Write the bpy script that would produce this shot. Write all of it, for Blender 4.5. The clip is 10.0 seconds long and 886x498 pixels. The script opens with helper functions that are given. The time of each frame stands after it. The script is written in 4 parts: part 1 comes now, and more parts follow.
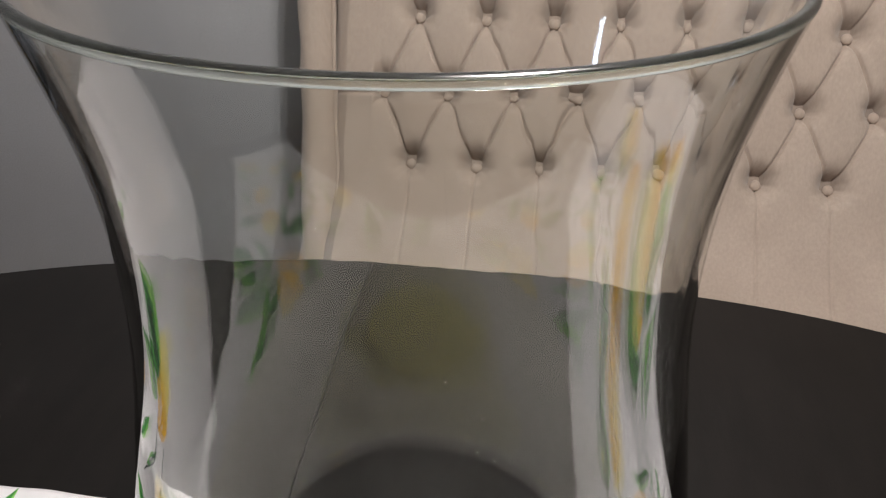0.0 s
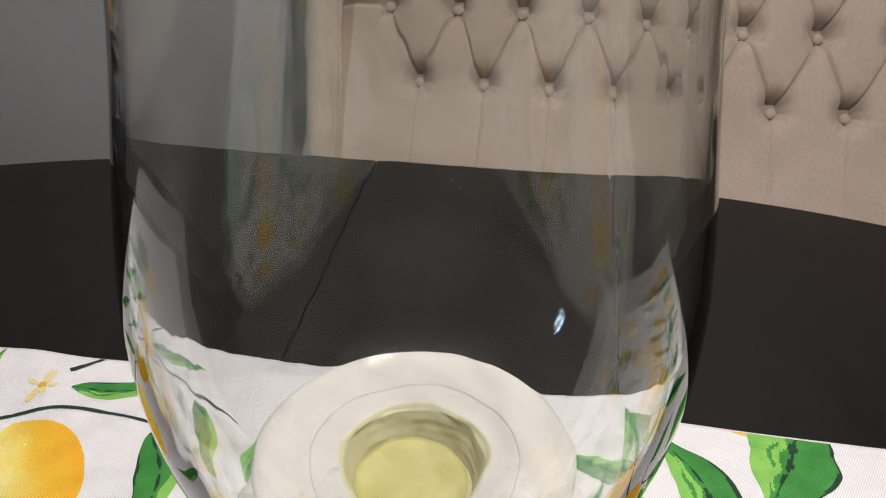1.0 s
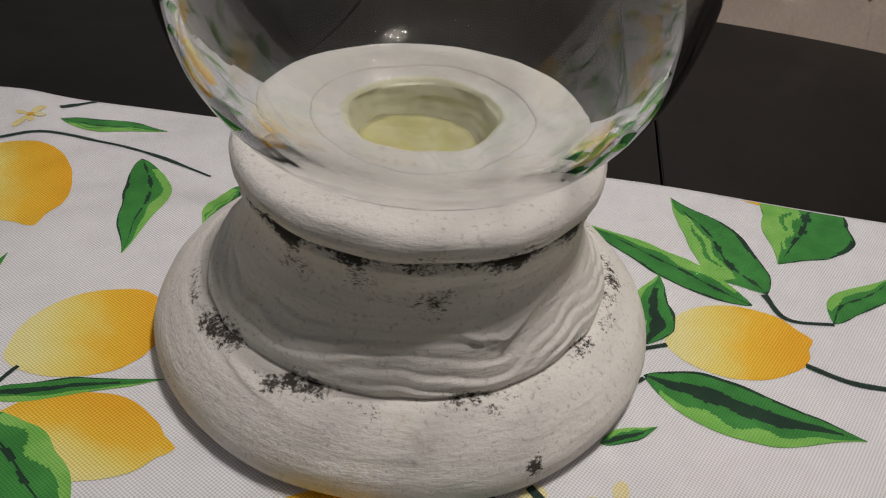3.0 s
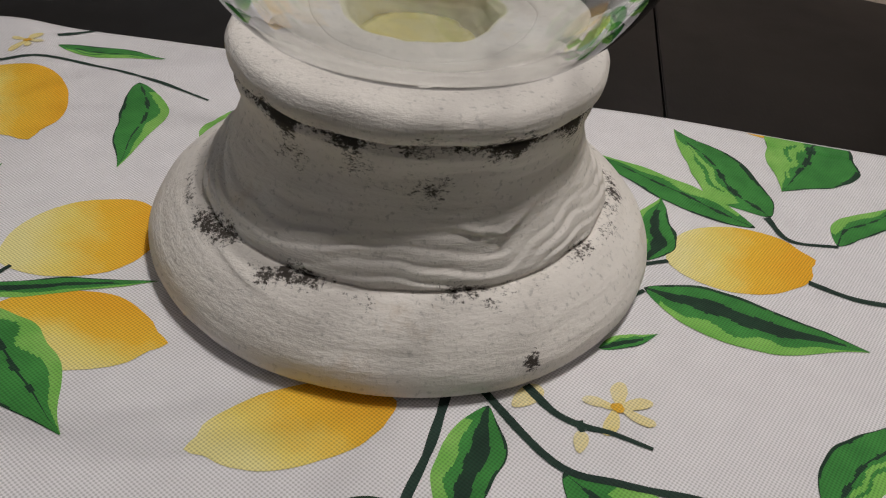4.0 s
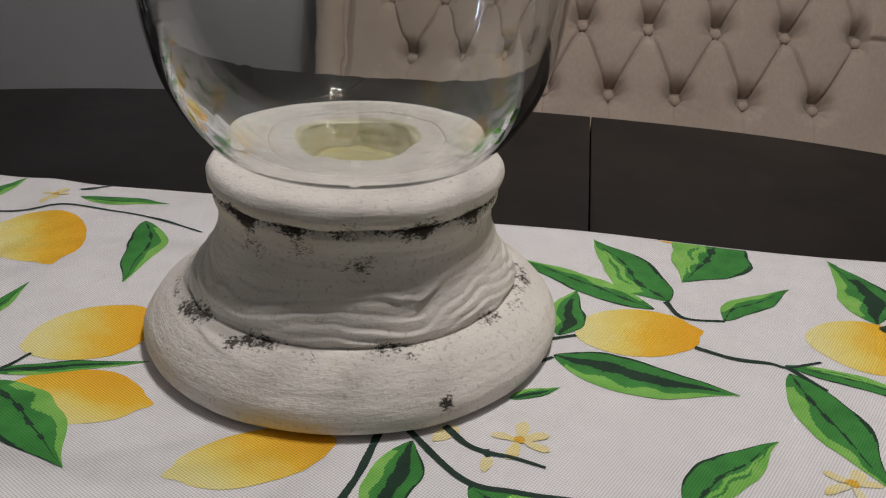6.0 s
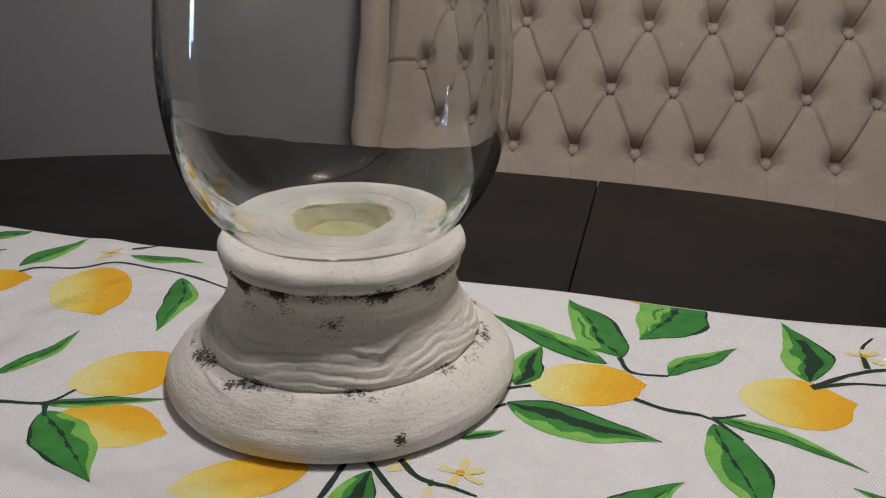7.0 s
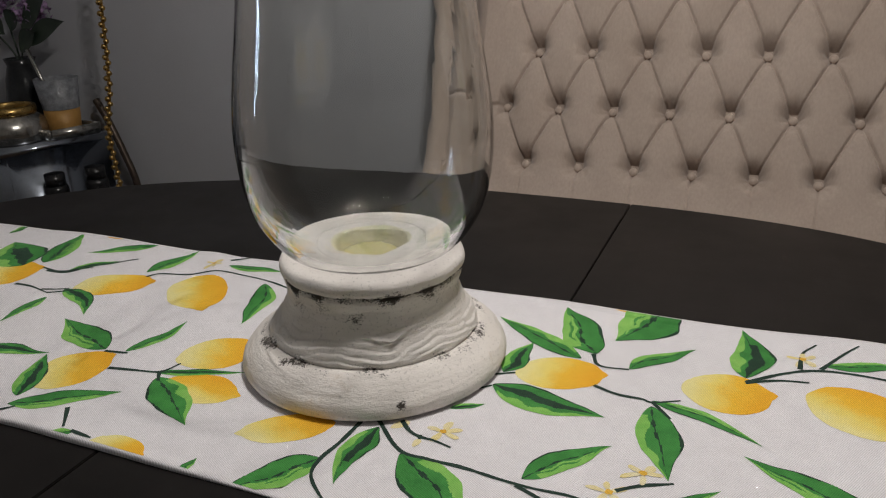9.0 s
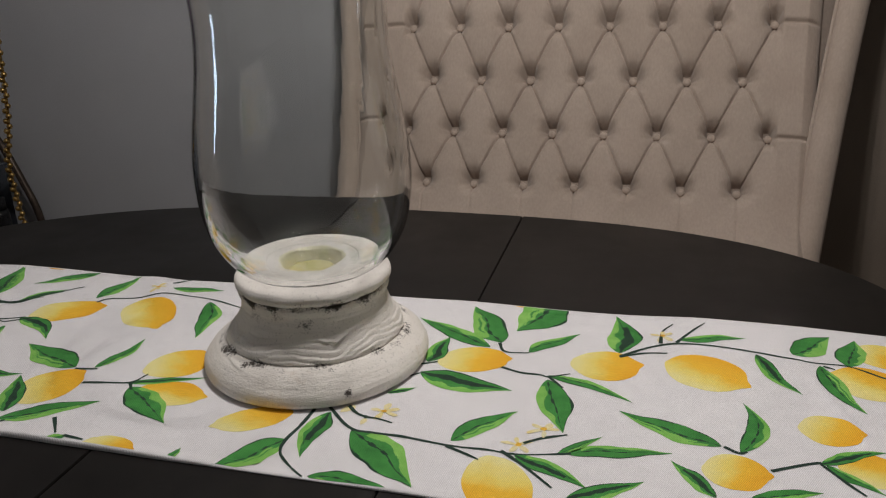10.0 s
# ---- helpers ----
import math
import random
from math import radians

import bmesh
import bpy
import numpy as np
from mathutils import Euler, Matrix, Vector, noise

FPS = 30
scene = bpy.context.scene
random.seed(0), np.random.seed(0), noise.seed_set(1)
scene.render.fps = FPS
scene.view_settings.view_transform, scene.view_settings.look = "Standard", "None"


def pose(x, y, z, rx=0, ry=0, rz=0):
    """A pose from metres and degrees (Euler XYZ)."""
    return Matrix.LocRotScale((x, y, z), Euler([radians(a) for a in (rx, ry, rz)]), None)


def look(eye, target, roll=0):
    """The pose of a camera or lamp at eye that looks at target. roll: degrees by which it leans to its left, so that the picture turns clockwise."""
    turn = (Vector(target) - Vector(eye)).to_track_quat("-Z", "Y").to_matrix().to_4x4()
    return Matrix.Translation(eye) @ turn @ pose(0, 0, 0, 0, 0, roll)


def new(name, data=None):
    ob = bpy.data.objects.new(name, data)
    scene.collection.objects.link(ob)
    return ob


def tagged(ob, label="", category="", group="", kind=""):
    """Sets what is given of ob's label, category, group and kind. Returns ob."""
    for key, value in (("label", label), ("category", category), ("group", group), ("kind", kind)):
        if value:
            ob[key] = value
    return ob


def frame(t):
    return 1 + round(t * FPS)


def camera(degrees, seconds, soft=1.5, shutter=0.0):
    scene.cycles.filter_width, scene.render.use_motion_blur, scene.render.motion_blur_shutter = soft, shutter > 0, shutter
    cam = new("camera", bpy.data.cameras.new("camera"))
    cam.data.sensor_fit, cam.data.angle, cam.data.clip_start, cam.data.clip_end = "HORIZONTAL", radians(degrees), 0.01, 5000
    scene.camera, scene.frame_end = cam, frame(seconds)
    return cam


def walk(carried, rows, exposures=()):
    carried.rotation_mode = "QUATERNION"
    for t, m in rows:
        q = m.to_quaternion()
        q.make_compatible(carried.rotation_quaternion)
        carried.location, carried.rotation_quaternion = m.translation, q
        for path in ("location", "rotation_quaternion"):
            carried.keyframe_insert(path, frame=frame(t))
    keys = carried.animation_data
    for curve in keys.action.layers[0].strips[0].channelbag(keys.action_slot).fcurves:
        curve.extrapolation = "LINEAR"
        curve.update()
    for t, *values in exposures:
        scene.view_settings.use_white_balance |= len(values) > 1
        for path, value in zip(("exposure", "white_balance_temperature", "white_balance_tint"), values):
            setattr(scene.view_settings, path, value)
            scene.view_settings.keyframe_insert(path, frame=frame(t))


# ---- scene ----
cam = camera(58.8, 10.0, soft=1.15)
PATH = [
    (0, (-0.007, -0.202, 1.217), (-0.212, 1.502, 0.19), 1.0),
    (0.5, (-0.003, -0.213, 1.167), (-0.216, 1.491, 0.142), 0.7),
    (1, (-0.002, -0.229, 1.124), (-0.218, 1.455, 0.067), 1.5),
    (1.5, (0.001, -0.244, 1.096), (-0.213, 1.422, 0.01), 2.4),
    (2, (0.003, -0.258, 1.064), (-0.204, 1.391, -0.049), 3.6),
    (2.5, (0.003, -0.267, 1.037), (-0.195, 1.361, -0.108), 4.5),
    (3, (0.004, -0.279, 1.011), (-0.18, 1.32, -0.176), 5.4),
    (3.2, (0.004, -0.281, 1.002), (-0.173, 1.303, -0.206), 5.8),
    (4.3, (0.015, -0.305, 0.969), (-0.175, 1.28, -0.236), 5.8),
    (4.5, (0.017, -0.311, 0.964), (-0.18, 1.32, -0.177), 5.5),
    (5, (0.028, -0.33, 0.965), (-0.195, 1.404, -0.005), 4.4),
    (5.5, (0.04, -0.354, 0.974), (-0.203, 1.427, 0.096), 2.9),
    (5.7, (0.05, -0.364, 0.978), (-0.206, 1.421, 0.113), 2.6),
    (7, (0.139, -0.433, 1.031), (-0.324, 1.366, 0.289), 0.7),
    (7.5, (0.184, -0.456, 1.052), (-0.41, 1.312, 0.331), -0.5),
    (8, (0.231, -0.473, 1.062), (-0.465, 1.26, 0.346), -1.5),
    (8.5, (0.255, -0.497, 1.074), (-0.492, 1.213, 0.356), -1.9),
    (9, (0.265, -0.542, 1.094), (-0.479, 1.17, 0.377), -1.9),
    (9.5, (0.28, -0.608, 1.118), (-0.343, 1.152, 0.401), -1.5),
    (10, (0.285, -0.675, 1.146), (-0.212, 1.133, 0.45), -1.9),
]
walk(cam, [(t, look(eye, target, roll)) for t, eye, target, roll in PATH], exposures=((0.0, 0.72), (1.0, 0.5), (1.8, 0.0), (2.5, -0.24), (3.2, -0.33), (4.5, -0.36), (5.5, -0.34), (7.0, -0.22), (9.0, -0.11), (10.0, -0.17)))
TABLE = 0.75           # height of the table top
WALL = 1.27            # inner face of the wall behind the seat

# ---- light ----
world = bpy.data.worlds.new("world")
scene.world = world
world.use_nodes = True
world.node_tree.nodes["Background"].inputs["Color"].default_value = (0.75, 0.85, 1.0, 1)
world.node_tree.nodes["Background"].inputs["Strength"].default_value = 0.3
scene.cycles.caustics_reflective = False
scene.cycles.caustics_refractive = False
scene.cycles.sample_clamp_indirect = 70.0
LAMP = (0.16, 0.095, 1.95)    # middle of the row of bulbs over the table
BULB = 60.0    # glow of the skin of the bulbs
BULB_POWER = 9.4   # of each pair of bulbs, in watts
BULB_COLOUR = (1.0, 0.955, 0.905)


# ---- materials ----
def nodes_of(name):
    m = bpy.data.materials.new(name)
    m.use_nodes = True
    nt = m.node_tree
    return m, nt, nt.nodes["Principled BSDF"]


def add(nt, kind, **values):
    n = nt.nodes.new(kind)
    for key, value in values.items():
        n.inputs[key.replace("_", " ")].default_value = value
    return n


def ramp(nt, source, stops):
    r = nt.nodes.new("ShaderNodeValToRGB")
    e = r.color_ramp.elements
    while len(e) < len(stops):
        e.new(0.5)
    for el, (p, c) in zip(e, stops):
        el.position = p
        el.color = (*c, 1) if len(c) == 3 else c
    nt.links.new(source, r.inputs["Fac"])
    return r


def mix(nt, a, b, fac, mode="MIX"):
    m = nt.nodes.new("ShaderNodeMix")
    m.data_type, m.blend_type = "RGBA", mode
    for sock, v in ((m.inputs[0], fac), (m.inputs[6], a), (m.inputs[7], b)):
        if hasattr(v, "is_linked"):
            nt.links.new(v, sock)
        else:
            sock.default_value = v
    return m.outputs[2]


def bump(nt, height, strength, distance, bsdf, before=None):
    b = nt.nodes.new("ShaderNodeBump")
    b.inputs["Strength"].default_value = strength
    b.inputs["Distance"].default_value = distance
    nt.links.new(height, b.inputs["Height"])
    if before:
        nt.links.new(before, b.inputs["Normal"])
    nt.links.new(b.outputs["Normal"], bsdf.inputs["Normal"])
    return b.outputs["Normal"]


def coords(nt, scale=(1, 1, 1), turn=(0, 0, 0), place=(0, 0, 0)):
    c = nt.nodes.new("ShaderNodeTexCoord")
    m = nt.nodes.new("ShaderNodeMapping")
    m.inputs["Scale"].default_value = scale
    m.inputs["Rotation"].default_value = turn
    m.inputs["Location"].default_value = place
    nt.links.new(c.outputs["Object"], m.inputs["Vector"])
    return m.outputs["Vector"]


def grain(nt, vec, scale, detail=4.0, rough=0.55):
    n = add(nt, "ShaderNodeTexNoise", Scale=scale, Detail=detail, Roughness=rough)
    nt.links.new(vec, n.inputs["Vector"])
    return n.outputs["Fac"]


def mottled(name, dark, light, rough, scale, fine, relief=0.3, depth=0.001, metal=0.0, stretch=(1, 1, 1)):
    """A surface with broad blotches, fine grain and relief."""
    m, nt, b = nodes_of(name)
    v = coords(nt, stretch)
    broad, small = grain(nt, v, scale), grain(nt, v, fine)
    c = ramp(nt, broad, ((0.3, dark), (0.7, light)))
    s = ramp(nt, small, ((0.25, (0.82,) * 3), (0.75, (1.0,) * 3)))
    nt.links.new(mix(nt, c.outputs["Color"], s.outputs["Color"], 1.0, "MULTIPLY"), b.inputs["Base Color"])
    r = ramp(nt, small, ((0.2, (max(rough - 0.08, 0.02),) * 3), (0.8, (min(rough + 0.08, 1),) * 3)))
    nt.links.new(r.outputs["Color"], b.inputs["Roughness"])
    b.inputs["Metallic"].default_value = metal
    bump(nt, small, relief, depth, b)
    return m


def weave(nt, bsdf, pitch=0.0013, strength=0.45):
    """The twill of a printed polyester cloth, on object coordinates."""
    v = coords(nt)
    heights = []
    for turn in (radians(28), radians(-62)):
        w = nt.nodes.new("ShaderNodeTexWave")
        w.inputs["Scale"].default_value = 0.314 / pitch
        w.inputs["Distortion"].default_value = 0.4
        w.inputs["Detail"].default_value = 1
        mp = nt.nodes.new("ShaderNodeMapping")
        mp.inputs["Rotation"].default_value = (0, 0, turn)
        nt.links.new(v, mp.inputs["Vector"])
        nt.links.new(mp.outputs["Vector"], w.inputs["Vector"])
        heights.append(w.outputs["Fac"])
    h = mix(nt, heights[0], heights[1], 0.5)
    bump(nt, h, strength, 0.0003, bsdf)
    return h, v


def cloth(name, dark, light):
    m, nt, b = nodes_of(name)
    h, v = weave(nt, b)
    c = ramp(nt, grain(nt, v, 60), ((0.3, dark), (0.7, light)))
    s = ramp(nt, h, ((0.15, (0.64,) * 3), (0.7, (1.0,) * 3)))
    nt.links.new(mix(nt, c.outputs["Color"], s.outputs["Color"], 1.0, "MULTIPLY"), b.inputs["Base Color"])
    b.inputs["Roughness"].default_value = 0.75
    b.inputs["Specular IOR Level"].default_value = 0.3
    b.inputs["Sheen Weight"].default_value = 0.1
    return m


def lemon_skin():
    """Printed lemon: pale yellow turning to orange along the print's own coordinates."""
    m, nt, b = nodes_of("lemon_print")
    h, v = weave(nt, b)
    uv = nt.nodes.new("ShaderNodeUVMap")
    sep = nt.nodes.new("ShaderNodeSeparateXYZ")
    nt.links.new(uv.outputs["UV"], sep.inputs["Vector"])
    n = nt.nodes.new("ShaderNodeMath")
    n.operation = "MULTIPLY_ADD"
    nt.links.new(grain(nt, v, 45, 5), n.inputs[0])
    n.inputs[1].default_value = 0.35
    nt.links.new(sep.outputs["X"], n.inputs[2])
    c = ramp(nt, n.outputs[0], ((0.30, (0.90, 0.81, 0.36)), (0.50, (0.91, 0.73, 0.18)), (0.66, (0.93, 0.55, 0.045)), (0.9, (0.91, 0.46, 0.025))))
    s = ramp(nt, h, ((0.15, (0.64,) * 3), (0.7, (1.0,) * 3)))
    nt.links.new(mix(nt, c.outputs["Color"], s.outputs["Color"], 1.0, "MULTIPLY"), b.inputs["Base Color"])
    b.inputs["Roughness"].default_value = 0.75
    b.inputs["Specular IOR Level"].default_value = 0.3
    return m


def plaster():
    """White-washed cast stone with dark grime specks lying in its two grooves and scattered chips."""
    m, nt, b = nodes_of("whitewashed_plaster")
    v = coords(nt, place=(0.0455, -0.0145, -TABLE - 0.0034))
    base = ramp(nt, grain(nt, v, 14, 6), ((0.3, (0.68, 0.635, 0.60)), (0.7, (0.82, 0.775, 0.735))))
    pores = ramp(nt, grain(nt, v, 420, 3), ((0.28, (0.72,) * 3), (0.42, (1.0,) * 3)))
    col = mix(nt, base.outputs["Color"], pores.outputs["Color"], 1.0, "MULTIPLY")
    sep = nt.nodes.new("ShaderNodeSeparateXYZ")
    nt.links.new(v, sep.inputs["Vector"])
    band = ramp(nt, sep.outputs["Z"], ((0.0, (0.0,) * 3), (0.026, (0.01,) * 3), (0.0322, (0.16,) * 3), (0.036, (0.05,) * 3), (0.046, (0.03,) * 3), (0.066, (0.05,) * 3), (0.080, (0.09,) * 3), (0.0868, (0.245,) * 3), (0.0902, (0.10,) * 3), (0.098, (0.0,) * 3)))
    speck = mix(nt, grain(nt, coords(nt, (1, 1, 1.8)), 430, 6, 0.8), grain(nt, v, 48, 4, 0.6), 0.5)
    tot = nt.nodes.new("ShaderNodeMath")
    tot.operation = "ADD"
    nt.links.new(speck, tot.inputs[0])
    nt.links.new(band.outputs["Color"], tot.inputs[1])
    for x, y, z, size, gain in ((-0.036, -0.097, 0.0265, 0.019, 0.075), (-0.026, -0.086, 0.0335, 0.018, 0.045), (0.0695, -0.0935, 0.012, 0.010, 0.30), (-0.096, -0.045, 0.030, 0.014, 0.065), (-0.033, -0.067, 0.0755, 0.014, 0.13), (-0.06, -0.064, 0.039, 0.012, 0.08), (0.050, -0.055, 0.0625, 0.0032, 0.6), (-0.005, -0.0755, 0.074, 0.013, 0.09), (0.05, -0.078, 0.033, 0.015, 0.07), (0.082, -0.042, 0.034, 0.015, 0.06), (0.03, -0.068, 0.07, 0.018, 0.09), (0.045, -0.066, 0.0875, 0.02, 0.03), (-0.045, -0.066, 0.086, 0.02, 0.04)):
        d = nt.nodes.new("ShaderNodeVectorMath")
        d.operation = "DISTANCE"
        d.inputs[1].default_value = (x, y, z)
        nt.links.new(v, d.inputs[0])
        near = nt.nodes.new("ShaderNodeMapRange")
        near.inputs["From Max"].default_value = size
        near.inputs["To Min"].default_value = gain
        near.inputs["To Max"].default_value = 0.0
        nt.links.new(d.outputs["Value"], near.inputs["Value"])
        more = nt.nodes.new("ShaderNodeMath")
        more.operation = "ADD"
        nt.links.new(tot.outputs[0], more.inputs[0])
        nt.links.new(near.outputs["Result"], more.inputs[1])
        tot = more
    grime = ramp(nt, tot.outputs[0], ((0.66, (0.0,) * 3), (0.71, (1.0,) * 3)))
    col = mix(nt, col, (0.045, 0.036, 0.03, 1), grime.outputs["Color"])
    rust = ramp(nt, mix(nt, grain(nt, v, 28, 5), grain(nt, v, 120, 4), 0.3), ((0.62, (0.0,) * 3), (0.75, (0.45,) * 3)))
    col = mix(nt, col, (0.42, 0.28, 0.15, 1), rust.outputs["Color"])
    nt.links.new(col, b.inputs["Base Color"])
    b.inputs["Roughness"].default_value = 0.82
    n1 = bump(nt, grain(nt, coords(nt, (1, 1, 4.5)), 75, 7, 0.62), 0.5, 0.002, b)
    bump(nt, grain(nt, v, 600, 3), 0.3, 0.0006, b, n1)
    return m


def table_wood():
    m, nt, b = nodes_of("espresso_table_wood")
    v = coords(nt, (6, 1, 1))
    c = ramp(nt, grain(nt, v, 9, 8, 0.65), ((0.3, (0.0060, 0.0052, 0.0049)), (0.7, (0.0104, 0.0089, 0.0083))))
    nt.links.new(c.outputs["Color"], b.inputs["Base Color"])
    r = ramp(nt, grain(nt, coords(nt), 7, 6), ((0.3, (0.36,) * 3), (0.7, (0.5,) * 3)))
    nt.links.new(r.outputs["Color"], b.inputs["Roughness"])
    b.inputs["Specular IOR Level"].default_value = 0.2
    bump(nt, grain(nt, v, 120, 4), 0.12, 0.0006, b)
    return m


def upholstery():
    m, nt, b = nodes_of("beige_velvet")
    v = coords(nt)
    c = ramp(nt, grain(nt, v, 7, 5), ((0.3, (0.43, 0.345, 0.29)), (0.7, (0.50, 0.41, 0.35))))
    s = ramp(nt, grain(nt, coords(nt, (1, 1, 0.35)), 240, 4), ((0.25, (0.86,) * 3), (0.75, (1.0,) * 3)))
    nt.links.new(mix(nt, c.outputs["Color"], s.outputs["Color"], 1.0, "MULTIPLY"), b.inputs["Base Color"])
    b.inputs["Roughness"].default_value = 0.9
    b.inputs["Specular IOR Level"].default_value = 0.2
    b.inputs["Sheen Weight"].default_value = 0.25
    b.inputs["Sheen Roughness"].default_value = 0.5
    bump(nt, grain(nt, v, 700, 2), 0.25, 0.0005, b)
    return m


def glass(name, tint, rough=0.0, ior=1.5):
    m, nt, b = nodes_of(name)
    b.inputs["Base Color"].default_value = (*tint, 1)
    b.inputs["Roughness"].default_value = rough
    b.inputs["IOR"].default_value = ior
    b.inputs["Transmission Weight"].default_value = 1.0
    bump(nt, grain(nt, coords(nt, (1, 1, 0.22)), 48, 2), 0.07, 0.002, b)
    return m


def glow(name, colour, strength):
    m, nt, b = nodes_of(name)
    b.inputs["Emission Color"].default_value = (*colour, 1)
    b.inputs["Emission Strength"].default_value = strength
    return m


CLOTH = cloth("white_runner_cloth", (0.81, 0.785, 0.815), (0.87, 0.845, 0.875))
LEAF = cloth("leaf_green", (0.030, 0.20, 0.034), (0.060, 0.31, 0.056))
LEAF_DARK = cloth("leaf_dark_green", (0.005, 0.028, 0.015), (0.010, 0.055, 0.024))
LEAF_PALE = cloth("leaf_pale_green", (0.17, 0.48, 0.075), (0.29, 0.60, 0.13))
STEM = cloth("stem_green", (0.008, 0.028, 0.02), (0.014, 0.045, 0.03))
PETAL = cloth("petal_yellow", (0.87, 0.72, 0.28), (0.86, 0.80, 0.56))
PETAL_CORE = cloth("petal_core", (0.8, 0.42, 0.03), (0.85, 0.52, 0.06))
LEMON = lemon_skin()
PLASTER = plaster()
SOCKET = mottled("stained_socket_plaster", (0.70, 0.66, 0.42), (0.83, 0.79, 0.57), 0.4, 60, 260, 0.3, 0.001)
RESIN = mottled("yellowed_resin", (0.58, 0.51, 0.17), (0.76, 0.70, 0.34), 0.2, 30, 200)
WOOD = table_wood()
FABRIC = upholstery()
WALL_PAINT = mottled("grey_wall_paint", (0.49, 0.497, 0.53), (0.55, 0.557, 0.59), 0.7, 2.5, 300, 0.15, 0.0005)
# same wall as WALL_PAINT; the seat's shadow and warm light are in this colour
SHADED_WALL_PAINT = mottled("warm_shaded_wall_paint", (0.21, 0.17, 0.14), (0.26, 0.215, 0.18), 0.7, 2.5, 300, 0.15, 0.0005)
SIDE_PAINT = mottled("white_wall_paint", (0.5, 0.49, 0.47), (0.56, 0.55, 0.53), 0.7, 2.5, 300, 0.15, 0.0005)
CEILING_PAINT = mottled("ceiling_paint", (0.7, 0.69, 0.67), (0.78, 0.77, 0.75), 0.8, 2, 300, 0.15, 0.0005)
FLOOR_WOOD = mottled("brown_floor_wood", (0.10, 0.065, 0.04), (0.17, 0.11, 0.07), 0.45, 3, 60, 0.2, 0.001, stretch=(1, 8, 1))
FROSTED = glass("ground_glass_rim", (0.95, 0.99, 0.94), 0.2)
CLEAR = glass("clear_glass", (0.983, 0.995, 0.985))
THIN_GLASS = mottled("bubbled_glass", (0.16, 0.17, 0.19), (0.30, 0.31, 0.33), 0.15, 60, 220, 0.6, 0.002)
MERCURY = mottled("mercury_glass", (0.35, 0.34, 0.32), (0.62, 0.6, 0.56), 0.22, 40, 150, 0.3, 0.001, metal=0.9)
MIRROR = mottled("bluish_mirror", (0.34, 0.38, 0.45), (0.42, 0.46, 0.53), 0.18, 3, 90, 0.02, 0.0002, metal=1.0)
BRASS = mottled("antique_brass", (0.42, 0.27, 0.09), (0.62, 0.42, 0.16), 0.3, 20, 160, 0.2, 0.0005, metal=1.0)
BROWN_METAL = mottled("brown_metal", (0.07, 0.05, 0.04), (0.12, 0.09, 0.07), 0.4, 20, 160, 0.2, 0.0005, metal=0.6)
BLACK = mottled("black_glazed", (0.008, 0.008, 0.009), (0.014, 0.014, 0.016), 0.3, 20, 160)
AMBER = mottled("amber_wax", (0.40, 0.20, 0.05), (0.52, 0.29, 0.08), 0.5, 20, 160)
LILAC = mottled("lilac_petals", (0.22, 0.13, 0.27), (0.42, 0.28, 0.46), 0.7, 60, 300)
FOLIAGE = mottled("dark_foliage", (0.02, 0.035, 0.025), (0.04, 0.06, 0.04), 0.5, 30, 200)
DARK_VASE = mottled("dark_vase_glaze", (0.012, 0.014, 0.016), (0.025, 0.027, 0.03), 0.2, 20, 160)
BULB_GLOW = glow("warm_bulb", BULB_COLOUR, BULB)
DAYLIGHT = glow("daylight_gap", (0.6, 0.8, 1.0), 20.0)


# ---- mesh helpers ----
def part(name, bm, material, parent=None, label="", smooth=True):
    me = bpy.data.meshes.new(name)
    bm.normal_update()
    bm.to_mesh(me)
    bm.free()
    for m in (material if isinstance(material, (list, tuple)) else (material,)):
        me.materials.append(m)
    for p in me.polygons:
        p.use_smooth = smooth
    ob = new(name, me)
    if parent:
        ob.parent = parent
        ob.matrix_parent_inverse = parent.matrix_world.inverted()
    if label:
        ob["label"] = label
    return ob


def thing(name, label, category, at=(0, 0, 0), group="", kind=""):
    e = new(name)
    e.location = at
    e.matrix_world = Matrix.Translation(at)
    return tagged(e, label, category, group, kind)


def box(x0, x1, y0, y1, z0, z1, bevel=0.0, seg=2):
    bm = bmesh.new()
    bmesh.ops.create_cube(bm, size=1)
    for v in bm.verts:
        v.co = Vector((x0 + (v.co.x + 0.5) * (x1 - x0), y0 + (v.co.y + 0.5) * (y1 - y0), z0 + (v.co.z + 0.5) * (z1 - z0)))
    if bevel:
        bmesh.ops.bevel(bm, geom=bm.edges[:], offset=bevel, segments=seg, affect="EDGES", profile=0.6)
    return bm


def revolve(profile, at, steps=64, wobble=None, bm=None):
    """Turn a list of (radius, height) round the vertical through at. Radius 0 closes the end."""
    bm = bm or bmesh.new()
    rings = []
    for r, z in profile:
        if r <= 1e-6:
            rings.append([bm.verts.new((at[0], at[1], at[2] + z))])
            continue
        ring = []
        for i in range(steps):
            a = 2 * math.pi * i / steps
            rr, zz = wobble(r, z, a) if wobble else (r, z)
            ring.append(bm.verts.new((at[0] + rr * math.cos(a), at[1] + rr * math.sin(a), at[2] + zz)))
        rings.append(ring)
    for lo, hi in zip(rings, rings[1:]):
        if len(lo) == 1 and len(hi) == 1:
            continue
        for i in range(steps):
            j = (i + 1) % steps
            if len(lo) == 1:
                bm.faces.new((lo[0], hi[j], hi[i]))
            elif len(hi) == 1:
                bm.faces.new((lo[i], lo[j], hi[0]))
            else:
                bm.faces.new((lo[i], lo[j], hi[j], hi[i]))
    bmesh.ops.recalc_face_normals(bm, faces=bm.faces[:])
    return bm


